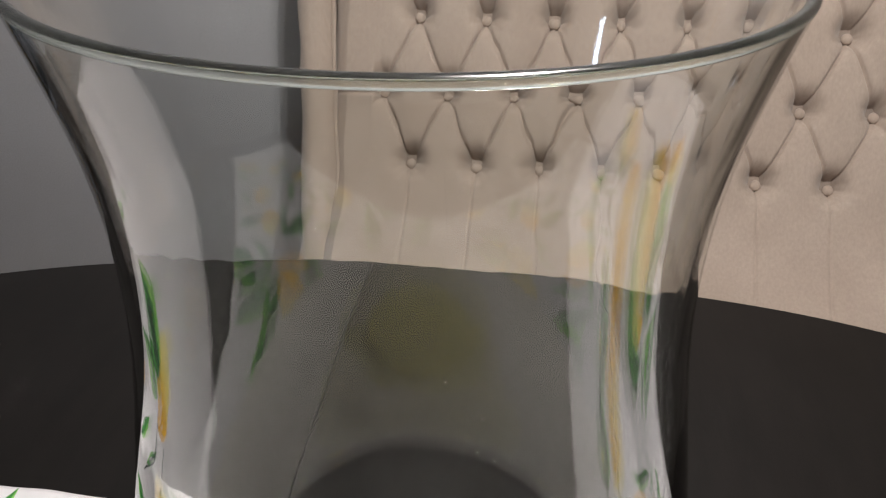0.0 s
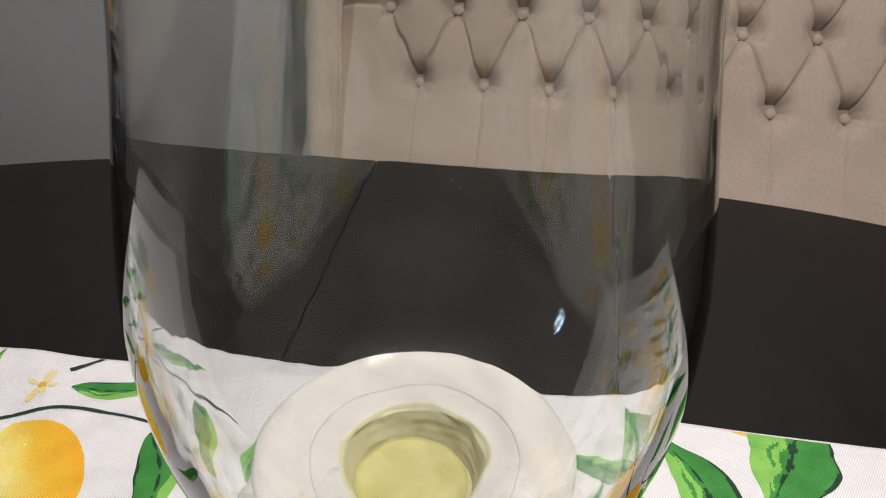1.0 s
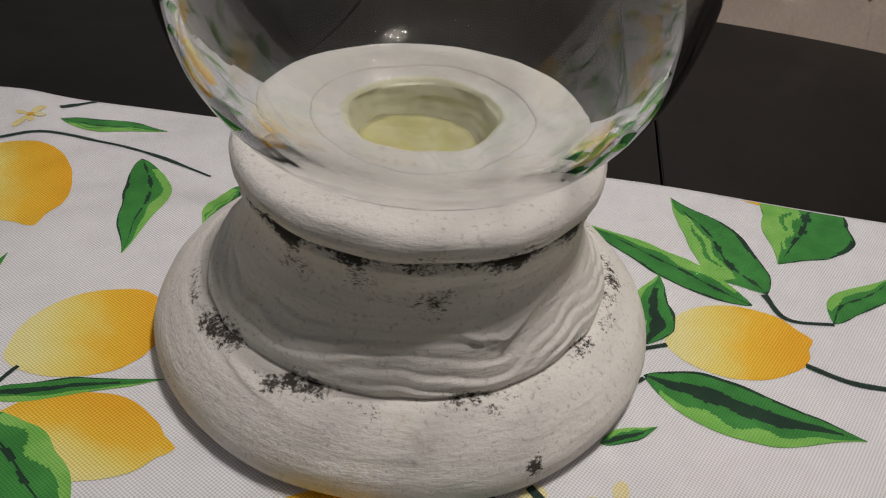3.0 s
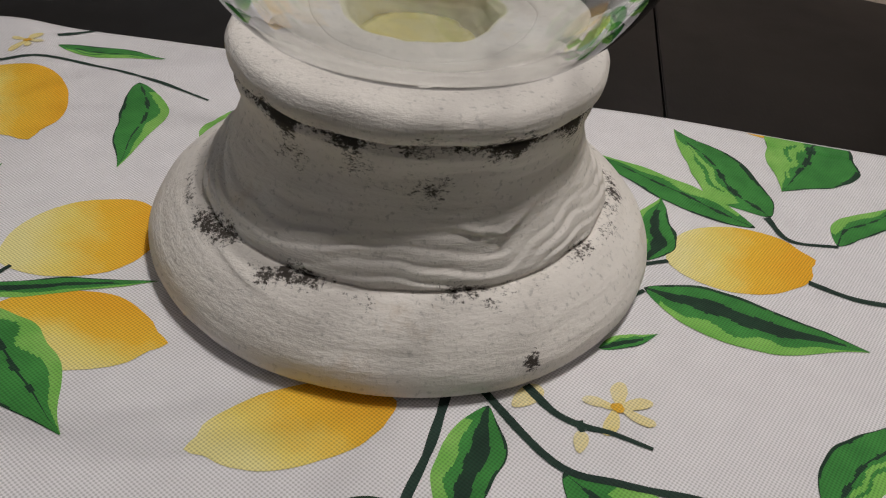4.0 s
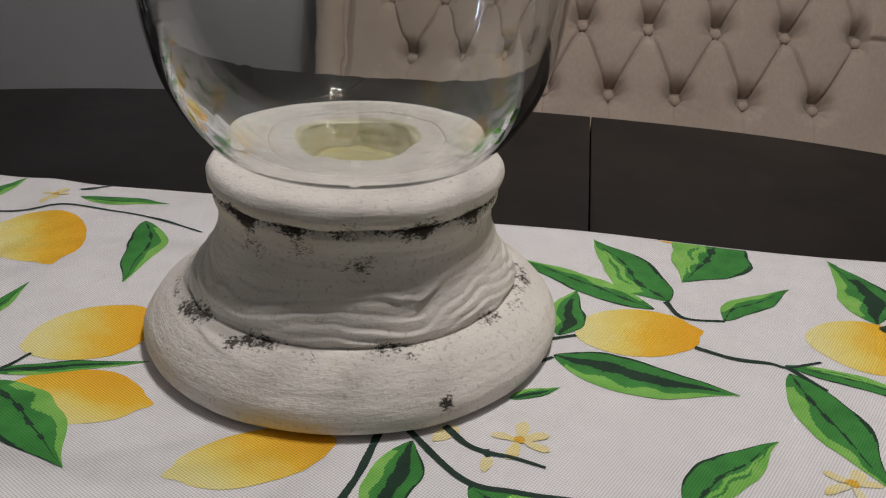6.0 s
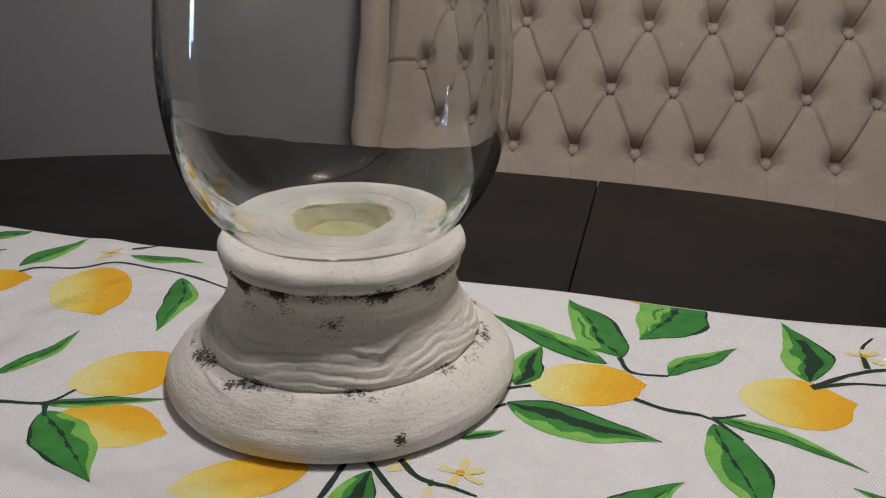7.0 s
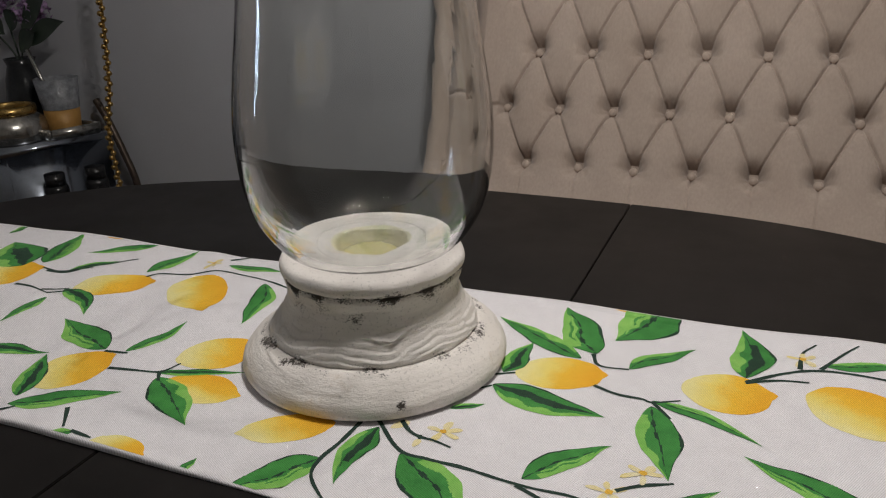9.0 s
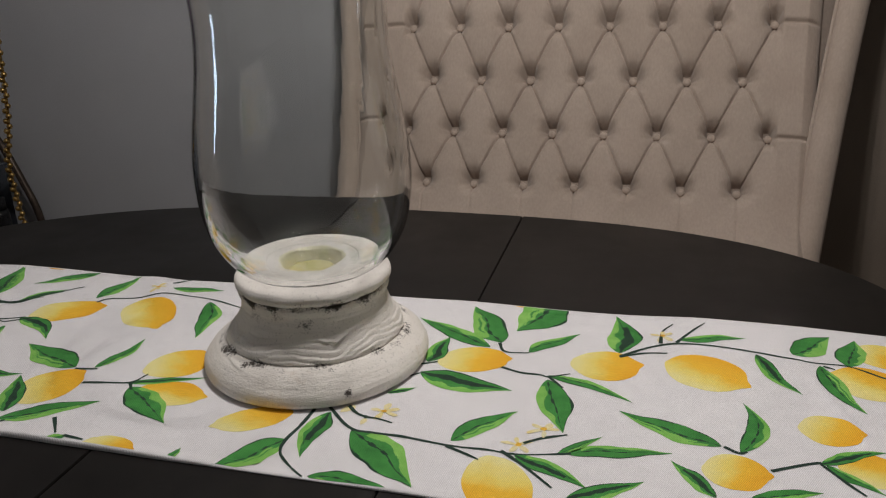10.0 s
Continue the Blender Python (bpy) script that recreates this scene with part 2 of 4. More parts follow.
def smoothed(points, per=6):
    """A Catmull-Rom curve through the points."""
    pts = [Vector(p) for p in points]
    pts = [pts[0] * 2 - pts[1]] + pts + [pts[-1] * 2 - pts[-2]]
    out = []
    for a, b, c, d in zip(pts, pts[1:], pts[2:], pts[3:]):
        for k in range(per):
            t = k / per
            out.append(0.5 * (2 * b + (c - a) * t + (2 * a - 5 * b + 4 * c - d) * t * t + (3 * b - 3 * c + d - a) * t ** 3))
    out.append(pts[-2])
    return out


def tube(points, radius, sides=10, bm=None, taper=1.0):
    bm = bm or bmesh.new()
    rings = []
    for i, p in enumerate(points):
        way = (points[min(i + 1, len(points) - 1)] - points[max(i - 1, 0)]).normalized()
        side = way.cross(Vector((0.03, 0.1, 1))).normalized()
        if side.length < 0.5:
            side = Vector((1, 0, 0))
        up = side.cross(way)
        r = radius * (1 + (taper - 1) * i / max(len(points) - 1, 1))
        rings.append([bm.verts.new(p + r * (math.cos(2 * math.pi * k / sides) * side + math.sin(2 * math.pi * k / sides) * up)) for k in range(sides)])
    for a, b in zip(rings, rings[1:]):
        for k in range(sides):
            bm.faces.new((a[k], a[(k + 1) % sides], b[(k + 1) % sides], b[k]))
    bm.faces.new(rings[0][::-1])
    bm.faces.new(rings[-1])
    bmesh.ops.recalc_face_normals(bm, faces=bm.faces[:])
    return bm


# ---- the room ----
def wall(name, x0, x1, y0, y1, z0, z1, material, label):
    return tagged(part(name, box(x0, x1, y0, y1, z0, z1), material, None, "", False), label, "wall", kind="structure")


wall("wall_north", -2.62, 0.6, WALL, WALL + 0.12, 0, 2.6, WALL_PAINT, "smooth grey painted wall behind the tufted seat")
# no second paint: this stretch is coloured darker and warmer to stand for shade
wall("wall_north_b", 0.6, 2.62, WALL, WALL + 0.12, 0, 2.6, SHADED_WALL_PAINT, "stretch of the same wall beside the tufted seat, shade and warm light in its colour")
# the side wall, with a narrow tall window
SLIT = (-0.765, -0.69, 0.86, 1.4)
wall("wall_west", -2.62, -2.5, SLIT[1], WALL, 0, 2.6, WALL_PAINT, "smooth grey painted side wall beside the window")
wall("wall_west_b", -2.62, -2.5, -3.2, SLIT[0], 0, 2.6, WALL_PAINT, "smooth grey painted side wall of the room")
wall("wall_west_c", -2.62, -2.5, SLIT[0], SLIT[1], 0, SLIT[2], WALL_PAINT, "grey painted wall under the narrow window")
wall("wall_west_d", -2.62, -2.5, SLIT[0], SLIT[1], SLIT[3], 2.6, WALL_PAINT, "grey painted wall over the narrow window")
tagged(part("window_1", box(-2.6, -2.58, SLIT[0], SLIT[1], SLIT[2], SLIT[3]), DAYLIGHT, None, "", False), "narrow tall window with cool daylight", "window", kind="structure")
wall("wall_east", 2.5, 2.62, -3.2, WALL, 0, 2.6, SIDE_PAINT, "light painted side wall of the room")
tagged(part("floor", box(-2.62, 2.62, -3.32, WALL + 0.12, -0.1, 0), FLOOR_WOOD, None, "", False), "brown wooden floor under the table", "floor", kind="structure")
tagged(part("ceiling", box(-2.62, 2.62, -3.32, WALL + 0.12, 2.6, 2.7), CEILING_PAINT, None, "", False), "plain white ceiling over the dining room", "ceiling", kind="structure")
wall("wall_south", -2.62, 2.62, -3.32, -3.2, 0, 2.6, SIDE_PAINT, "light painted wall facing the table across the room")


# ---- the table ----
TC, TA, TB, TN = -0.1, 0.725, 0.527, 3.0     # middle, half length, half width and squareness of the right end
TA_LEFT, TN_LEFT = 0.78, 2.3
SEAMS = (-0.175, 0.091)


def table_edge(x):
    a, n = (TA, TN) if x > TC else (TA_LEFT, TN_LEFT)
    return TB * (1 - min(abs(x - TC) / a, 1) ** n) ** (1 / n)


def dining_table():
    t = thing("dining_table", "dark espresso wooden extending table with curved ends", "table", (TC, 0, 0))
    cuts = (TC - TA_LEFT, SEAMS[0], SEAMS[1], TC + TA)
    for x0, x1 in zip(cuts, cuts[1:]):
        g0 = 0.0008 if x0 in SEAMS else 0
        g1 = 0.0008 if x1 in SEAMS else 0
        xs = []
        for k in range(41):
            f = k / 40
            if not g0:
                f = 1 - math.cos(f * math.pi / 2) if x0 == cuts[0] else f
            if x1 == cuts[-1]:
                f = math.sin(k / 40 * math.pi / 2)
            xs.append(x0 + g0 + f * (x1 - g1 - x0 - g0))
        bm = bmesh.new()
        loop = [(x, table_edge(x)) for x in xs] + [(x, -table_edge(x)) for x in reversed(xs)]
        clean = []
        for p in loop:
            if not clean or (Vector(p) - Vector(clean[-1])).length > 0.0015:
                clean.append(p)
        if (Vector(clean[0]) - Vector(clean[-1])).length < 0.0015:
            clean.pop()
        top = bm.faces.new([bm.verts.new((x, y, TABLE)) for x, y in clean])
        made = bmesh.ops.extrude_face_region(bm, geom=[top])
        for v in made["geom"]:
            if isinstance(v, bmesh.types.BMVert):
                v.co.z -= 0.032
        bmesh.ops.recalc_face_normals(bm, faces=bm.faces[:])
        rim = [e for e in bm.edges if abs(e.verts[0].co.z - e.verts[1].co.z) < 1e-6]
        bmesh.ops.bevel(bm, geom=rim, offset=0.0009, segments=2, affect="EDGES")
        part("tabletop_leaf", bm, WOOD, t, "", False)
    for sy in (-1, 1):
        part("apron", box(TC - 0.5, TC + 0.5, sy * 0.36 - 0.012, sy * 0.36 + 0.012, 0.63, TABLE - 0.032, 0.002), WOOD, t)
    for sx in (-1, 1):
        part("apron", box(TC + sx * 0.5 - 0.012, TC + sx * 0.5 + 0.012, -0.348, 0.348, 0.63, TABLE - 0.032, 0.002), WOOD, t)
        for sy in (-1, 1):
            part("leg", box(TC + sx * 0.465 - 0.035, TC + sx * 0.465 + 0.023, sy * 0.325 - 0.03, sy * 0.325 + 0.023, 0, TABLE - 0.034, 0.006), WOOD, t)
    return t


dining_table()

# ---- the runner with its lemon print ----
RUN_Y0, RUN_Y1 = -0.19, 0.1715
RUN_X0, RUN_X1 = TC - TA_LEFT + 0.06, TC + TA - 0.02


def cloth_height(x, y):
    """Height of the cloth's upper face: flat under the pedestal, with soft folds beside it."""
    flat = min(1.0, max(0.0, (math.hypot(x + 0.0455, y - 0.0145) - 0.118) / 0.08))
    n = 0.0012 + noise.noise((x * 5.5, y * 4.0, 0.3)) * 0.0042 + noise.noise((x * 13, y * 8, 4.1)) * 0.0011
    fold = 0.0035 * math.exp(-(((x + 0.30) * 0.8 + (y - 0.11) * 0.6) / 0.018) ** 2) * math.exp(-((y - 0.12) / 0.07) ** 2)
    fold += 0.0022 * math.exp(-(((x - 0.455) - (y - 0.03) * -0.25) / 0.006) ** 2) * math.exp(-((y - 0.02) / 0.06) ** 2)
    loose = min(1.0, max(0.0, (-0.13 - x) / 0.08))
    fold += loose * 0.0012 * (1 + math.sin((x * 0.55 + y * 0.83) * 92 + 5 * noise.noise((x * 6, y * 6, 2.0)))) * math.exp(-((y - 0.06) / 0.08) ** 2)
    return TABLE + 0.0022 + flat * (max(n, -0.0012) + fold)


def edge_wave(x):
    return 0.003 * noise.noise((x * 3, 2.2, 0)) + 0.0012 * noise.noise((x * 14, 7.2, 0))


def table_runner():
    r = thing("table_runner", "white cloth runner printed with lemons and leaves on the table", "table runner", (0, 0, TABLE))
    nx, ny = 420, 110
    bm = bmesh.new()
    up, low = [], []
    for i in range(nx + 1):
        x = RUN_X0 + (RUN_X1 - RUN_X0) * i / nx
        a, b = RUN_Y0 + edge_wave(x), RUN_Y1 + edge_wave(x + 9)
        col = []
        for j in range(ny + 1):
            y = a + (b - a) * j / ny
            hem = 0.0006 if min(y - a, b - y) < 0.008 else 0
            col.append(bm.verts.new((x, y, cloth_height(x, y) + hem)))
        up.append(col)
    for c, d in zip(up, up[1:]):
        for j in range(ny):
            bm.faces.new((c[j], d[j], d[j + 1], c[j + 1]))
    rim = [e for e in bm.edges if e.is_boundary]
    made = bmesh.ops.extrude_edge_only(bm, edges=rim)
    for v in made["geom"]:
        if isinstance(v, bmesh.types.BMVert):
            v.co.z = TABLE + 0.0004
    part("cloth", bm, CLOTH, r)
    return r


RUNNER = table_runner()


def laid(name, bm, materials, lift=0.0):
    """Clip a flat print to the cloth's edges and lay it on the cloth."""
    for co, no in (((0, RUN_Y1 - 0.002, 0), (0, 1, 0)), ((0, RUN_Y0 + 0.002, 0), (0, -1, 0)), ((RUN_X0 + 0.004, 0, 0), (-1, 0, 0)), ((RUN_X1 - 0.004, 0, 0), (1, 0, 0))):
        bmesh.ops.bisect_plane(bm, geom=bm.verts[:] + bm.edges[:] + bm.faces[:], plane_co=co, plane_no=no, clear_outer=True)
    if not bm.faces:
        bm.free()
        return None
    for v in bm.verts:
        hem = 0.0006 if v.co.y > RUN_Y1 - 0.012 or v.co.y < RUN_Y0 + 0.012 else 0
        v.co.z += cloth_height(v.co.x, v.co.y) + 0.0002 + lift + hem
    bmesh.ops.recalc_face_normals(bm, faces=bm.faces[:])
    for f in bm.faces:
        if f.normal.z < 0:
            f.normal_flip()
    return part(name, bm, materials, RUNNER)


PRINTED = [0]


def leaf_print(x0, y0, x1, y1, ratio, bend=0.0):
    """One printed leaf from its base to its tip; ratio: width by length; bend: bow to the left of the way, by length."""
    PRINTED[0] += 1
    seed = PRINTED[0] * 3.7
    a, b = Vector((x0, y0, 0)), Vector((x1, y1, 0))
    way = b - a
    side = Vector((-way.y, way.x, 0))
    nu, nv = 60, 34
    styled = PRINTED[0] % 3
    dark_side = 1 if PRINTED[0] % 2 else -1
    bm = bmesh.new()
    rows = []
    for i in range(nu + 1):
        u = i / nu
        half = ratio * 0.53 * (math.sin(math.pi * u ** 0.74) ** 1.12) * (1 + 0.16 * noise.noise((u * 4, seed, 0))) + 0.003
        mid = a + way * u + side * (bend * 4 * u * (1 - u) * 0.6 + 0.07 * noise.noise((u * 2.2, seed, 5)) * math.sin(math.pi * u))
        rows.append([bm.verts.new(mid + side * half * (2 * j / nv - 1) * (1 + 0.09 * noise.noise((u * 7, seed, j > nv / 2)))) for j in range(nv + 1)])
    for i in range(nu):
        for j in range(nv):
            f = bm.faces.new((rows[i][j], rows[i + 1][j], rows[i + 1][j + 1], rows[i][j + 1]))
            u, v = (i + 0.5) / nu, (2 * (j + 0.5) / nv - 1) * dark_side
            w = noise.noise((u * 5, seed, 2)) * 0.3
            jag = 0.07 * math.sin(u * 26 + seed)
            rib = 0.06 + 0.1 * noise.noise((u * 3, seed, 6))
            if abs(v - rib) < 0.065 * (1.2 - u) * (1 + 0.8 * math.sin(u * 37 + seed)) + 0.012 or u < 0.02:
                k = 1
            elif v < -0.90 + w * 0.5 or (styled == 0 and rib - 0.5 + w < v < rib and u < 0.75 + w):
                k = 1
            elif v > 0.5 + w * 1.3 + jag and u > 0.12 - w * 0.3:
                k = 2
            elif styled == 1 and 0.2 + jag < v - rib < 0.36 + jag + w * 0.4 and 0.2 < u < 0.8:
                k = 2
            else:
                k = 0
            f.material_index = k
    return laid("leaf", bm, (LEAF, LEAF_DARK, LEAF_PALE), 0.0001)


def lemon_print(x0, y0, x1, y1, ratio, shade):
    """One printed lemon from its stem end to its tip. shade 1: ripens towards the tip; 2: towards the stem; -1: towards its upper side."""
    PRINTED[0] += 1
    seed = PRINTED[0] * 2.3
    a, b = Vector((x0, y0, 0)), Vector((x1, y1, 0))
    way, mid = (b - a) / 2, (a + b) / 2
    side = Vector((-way.y, way.x, 0)) * ratio
    bm = bmesh.new()
    uv = bm.loops.layers.uv.new("UVMap")
    flat = {}
    centre = bm.verts.new(mid)
    flat[centre] = (0, 0)
    rings = []
    for k in range(1, 7):
        ring = []
        for i in range(56):
            t = 2 * math.pi * i / 56
            nip = 0.15 * math.exp(-(min(t, 2 * math.pi - t) / 0.16) ** 2)
            r = (0.93 + nip + 0.04 * math.exp(-((t - math.pi) / 0.2) ** 2) + 0.07 * noise.noise((math.cos(t) * 1.5, math.sin(t) * 1.5, seed)) + 0.015 * noise.noise((math.cos(t) * 5, math.sin(t) * 5, seed)) + 0.05 * abs(math.cos(t)) ** 3) * k / 6
            p = (r * math.cos(t), r * math.sin(t))
            v = bm.verts.new(mid + way * p[0] + side * p[1])
            flat[v] = p
            ring.append(v)
        rings.append(ring)
    for i in range(56):
        j = (i + 1) % 56
        bm.faces.new((centre, rings[0][i], rings[0][j]))
        for lo, hi in zip(rings, rings[1:]):
            bm.faces.new((lo[i], hi[i], hi[j], lo[j]))
    for f in bm.faces:
        for l in f.loops:
            p = flat[l.vert]
            g = 0.42 + (0.36 if shade == 1 else -0.36) * p[0] - 0.12 * p[1] if shade > 0 else 0.42 + 0.08 * p[0] + 0.36 * p[1]
            l[uv].uv = (g, 0.5)
    return laid("lemon", bm, LEMON)


def stem_print(*points):
    """A printed stem through the points, thicker at its start."""
    pts = smoothed([(x, y, 0) for x, y in points], 8)
    bm = bmesh.new()
    rows = []
    for i, p in enumerate(pts):
        way = (pts[min(i + 1, len(pts) - 1)] - pts[max(i - 1, 0)]).normalized()
        side = Vector((-way.y, way.x, 0)) * (0.0007 + 0.0012 * abs(noise.noise((p.x * 40, p.y * 40, 1))) + 0.0010 * (1 - i / len(pts)))
        rows.append((bm.verts.new(p - side), bm.verts.new(p + side)))
    for (a, b), (c, d) in zip(rows, rows[1:]):
        bm.faces.new((a, c, d, b))
    for v in bm.verts:
        v.co.z = 0.0
    return laid("stem", bm, STEM, 0.0002)


def flower_print(x, y, size=1.0):
    """A small watercolour blossom: uneven pale petals round an orange heart."""
    PRINTED[0] += 1
    rng = random.Random(PRINTED[0])
    bm = bmesh.new()
    for k in range(5):
        a = 2 * math.pi * (k + rng.uniform(-0.25, 0.25)) / 5 + x * 30
        long, wide = rng.uniform(0.0045, 0.0085) * size, rng.uniform(0.0020, 0.0032) * size
        ring = []
        for i in range(18):
            t = 2 * math.pi * i / 18
            w = wide * math.sin(t) * (1 + 0.25 * math.cos(t)) * (1 + 0.25 * noise.noise((math.cos(t) * 2, k, x * 50)))
            p = Vector((long * (1.1 + math.cos(t)), w + 0.12 * long * math.cos(t) ** 2 * (1 if k % 2 else -1), 0))
            ring.append(bm.verts.new(Vector((x, y, 0.00004 * k)) + Matrix.Rotation(a, 3, "Z") @ p))
        bm.faces.new(ring)
    core = []
    for i in range(16):
        t = i * math.pi / 8
        r = 0.0028 * size * (1 + 0.5 * noise.noise((math.cos(t) * 2, math.sin(t) * 2, x * 70)))
        core.append(bm.verts.new((x + r * math.cos(t), y + r * 0.85 * math.sin(t), 0.0003)))
    bm.faces.new(core).material_index = 1
    return laid("blossom", bm, (PETAL, PETAL_CORE), 0.0001)


def bud_print(x0, y0, x1, y1):
    """A closed pale bud from its stalk to its tip."""
    a, b = Vector((x0, y0, 0)), Vector((x1, y1, 0))
    side = Vector((y0 - y1, x1 - x0, 0))
    bm = bmesh.new()
    ring = []
    for i in range(20):
        t = 2 * math.pi * i / 20
        ring.append(bm.verts.new(a.lerp(b, 0.5 + 0.5 * math.cos(t)) + side * 0.26 * math.sin(t) * (1 - 0.3 * math.cos(t))))
    bm.faces.new(ring)
    return laid("bud", bm, PETAL, 0.0001)


leaf_print(0.141, 0.076, 0.094, 0.159, 0.4, 0.0)
leaf_print(0.131, 0.063, 0.037, 0.119, 0.2, 0.0)
leaf_print(0.074, 0.019, 0.083, 0.078, 0.36, 0.0)
leaf_print(0.195, 0.184, 0.152, 0.107, 0.60, 0.0)
leaf_print(0.173, 0.061, 0.222, 0.115, 0.25, 0.1)
leaf_print(0.072, -0.003, 0.169, -0.020, 0.33, -0.07)
leaf_print(0.199, 0.017, 0.282, -0.017, 0.14, 0.12)
leaf_print(0.200, 0.009, 0.225, -0.080, 0.33, 0.0)
leaf_print(0.266, 0.079, 0.258, 0.165, 0.36, -0.1)
leaf_print(0.132, -0.114, 0.181, -0.055, 0.28, 0.08)
leaf_print(0.041, -0.116, 0.117, -0.183, 0.34, 0.06)
leaf_print(0.011, -0.092, 0.012, -0.163, 0.29, -0.1)
leaf_print(-0.012, -0.141, -0.057, -0.197, 0.4, 0.05)
leaf_print(0.029, -0.186, 0.101, -0.191, 0.25, 0.1)
leaf_print(0.189, -0.122, 0.252, -0.153, 0.24, 0.05)
leaf_print(0.224, -0.112, 0.259, -0.079, 0.18, 0.0)
leaf_print(0.231, -0.110, 0.317, -0.092, 0.18, 0.04)
leaf_print(0.237, -0.169, 0.295, -0.135, 0.25, 0.0)
leaf_print(0.357, -0.076, 0.271, -0.034, 0.24, 0.0)
leaf_print(0.372, -0.082, 0.380, -0.004, 0.24, -0.28)
leaf_print(0.349, -0.145, 0.316, -0.102, 0.26, 0.0)
leaf_print(0.437, 0.103, 0.480, 0.153, 0.48, 0.0)
leaf_print(0.326, 0.114, 0.394, 0.129, 0.22, 0.0)
leaf_print(0.401, 0.095, 0.435, 0.025, 0.22, -0.1)
leaf_print(0.460, 0.086, 0.485, 0.001, 0.24, -0.1)
leaf_print(0.487, 0.091, 0.504, 0.151, 0.44, 0.0)
leaf_print(0.432, -0.086, 0.487, -0.059, 0.2, 0.1)
leaf_print(0.375, -0.140, 0.428, -0.124, 0.24, 0.0)
leaf_print(0.436, -0.086, 0.473, -0.119, 0.2, 0.0)
leaf_print(-0.525, 0.082, -0.554, 0.165, 0.36, 0.0)
leaf_print(-0.434, 0.168, -0.497, 0.116, 0.25, 0.0)
leaf_print(-0.380, 0.089, -0.370, 0.170, 0.26, 0.0)
leaf_print(-0.478, 0.064, -0.440, 0.111, 0.22, 0.0)
leaf_print(-0.301, 0.137, -0.232, 0.145, 0.25, 0.0)
leaf_print(-0.229, 0.105, -0.198, 0.019, 0.25, 0.1)
leaf_print(-0.438, 0.024, -0.366, -0.018, 0.25, 0.15)
leaf_print(-0.286, -0.069, -0.377, -0.032, 0.34, 0.0)
leaf_print(-0.264, -0.067, -0.249, 0.001, 0.22, -0.06)
leaf_print(-0.296, -0.158, -0.333, -0.094, 0.32, 0.0)
leaf_print(-0.292, -0.170, -0.214, -0.124, 0.26, 0.0)
leaf_print(-0.202, -0.094, -0.132, -0.143, 0.36, 0.0)
leaf_print(-0.209, -0.089, -0.138, -0.058, 0.13, 0.06)
leaf_print(-0.223, -0.197, -0.204, -0.182, 0.56, 0.0)
leaf_print(-0.095, -0.195, -0.095, -0.174, 0.32, 0.0)
leaf_print(-0.540, 0.058, -0.624, 0.117, 0.6, 0.0)
leaf_print(-0.524, 0.073, -0.557, 0.165, 0.29, 0.0)
leaf_print(-0.440, 0.002, -0.439, -0.059, 0.24, 0.0)
leaf_print(-0.425, -0.108, -0.334, -0.091, 0.2, 0.0)
leaf_print(-0.666, 0.143, -0.666, 0.190, 0.24, 0.0)
lemon_print(0.085, 0.022, 0.155, 0.043, 0.81, 1)
lemon_print(0.219, 0.043, 0.287, 0.056, 0.96, 1)
lemon_print(0.312, 0.067, 0.387, 0.028, 0.85, -1)
lemon_print(0.166, -0.129, 0.199, -0.201, 0.75, 1)
lemon_print(0.423, -0.032, 0.474, -0.034, 1.00, 1)
lemon_print(0.340, -0.110, 0.392, -0.110, 1.00, 1)
lemon_print(0.468, 0.073, 0.531, 0.045, 1.00, -1)
lemon_print(0.496, 0.123, 0.554, 0.117, 1.00, 1)
lemon_print(0.445, -0.084, 0.496, -0.091, 0.96, -1)
lemon_print(-0.431, 0.030, -0.355, 0.070, 0.73, 1)
lemon_print(-0.320, 0.098, -0.254, 0.029, 0.70, -1)
lemon_print(-0.303, -0.141, -0.271, -0.077, 0.92, 1)
lemon_print(-0.207, -0.063, -0.156, -0.012, 0.85, 1)
lemon_print(-0.194, -0.098, -0.122, -0.092, 0.67, -1)
lemon_print(-0.024, -0.099, -0.086, -0.136, 0.56, 2)
lemon_print(-0.184, -0.191, -0.134, -0.189, 0.75, 1)
lemon_print(-0.562, 0.011, -0.515, 0.061, 1.00, 1)
lemon_print(0.123, 0.187, 0.177, 0.189, 0.8, 2)
lemon_print(-0.532, 0.186, -0.475, 0.19, 0.8, 2)
stem_print((0.139, 0.075), (0.148, 0.057), (0.173, 0.060))
stem_print((0.151, 0.023), (0.171, 0.017), (0.191, 0.017), (0.200, 0.015), (0.220, 0.025))
stem_print((0.200, 0.015), (0.216, -0.004))
stem_print((-0.005, -0.082), (-0.007, -0.117), (-0.011, -0.143), (-0.007, -0.161), (0.011, -0.178), (0.025, -0.188))
stem_print((0.003, -0.080), (0.037, -0.112), (0.061, -0.116), (0.088, -0.117), (0.117, -0.120), (0.140, -0.121), (0.165, -0.120), (0.192, -0.121), (0.235, -0.109))
stem_print((0.130, -0.122), (0.150, -0.130), (0.161, -0.135))
stem_print((0.177, -0.119), (0.201, -0.137), (0.225, -0.158))
stem_print((0.267, 0.073), (0.297, 0.096), (0.326, 0.106), (0.377, 0.103), (0.430, 0.095), (0.456, 0.091), (0.487, 0.091), (0.517, 0.072))
stem_print((0.266, 0.071), (0.291, 0.082), (0.314, 0.084))
stem_print((0.323, 0.108), (0.341, 0.139), (0.354, 0.159))
stem_print((0.307, 0.105), (0.309, 0.133), (0.320, 0.152))
stem_print((0.359, -0.076), (0.370, -0.083), (0.377, -0.080))
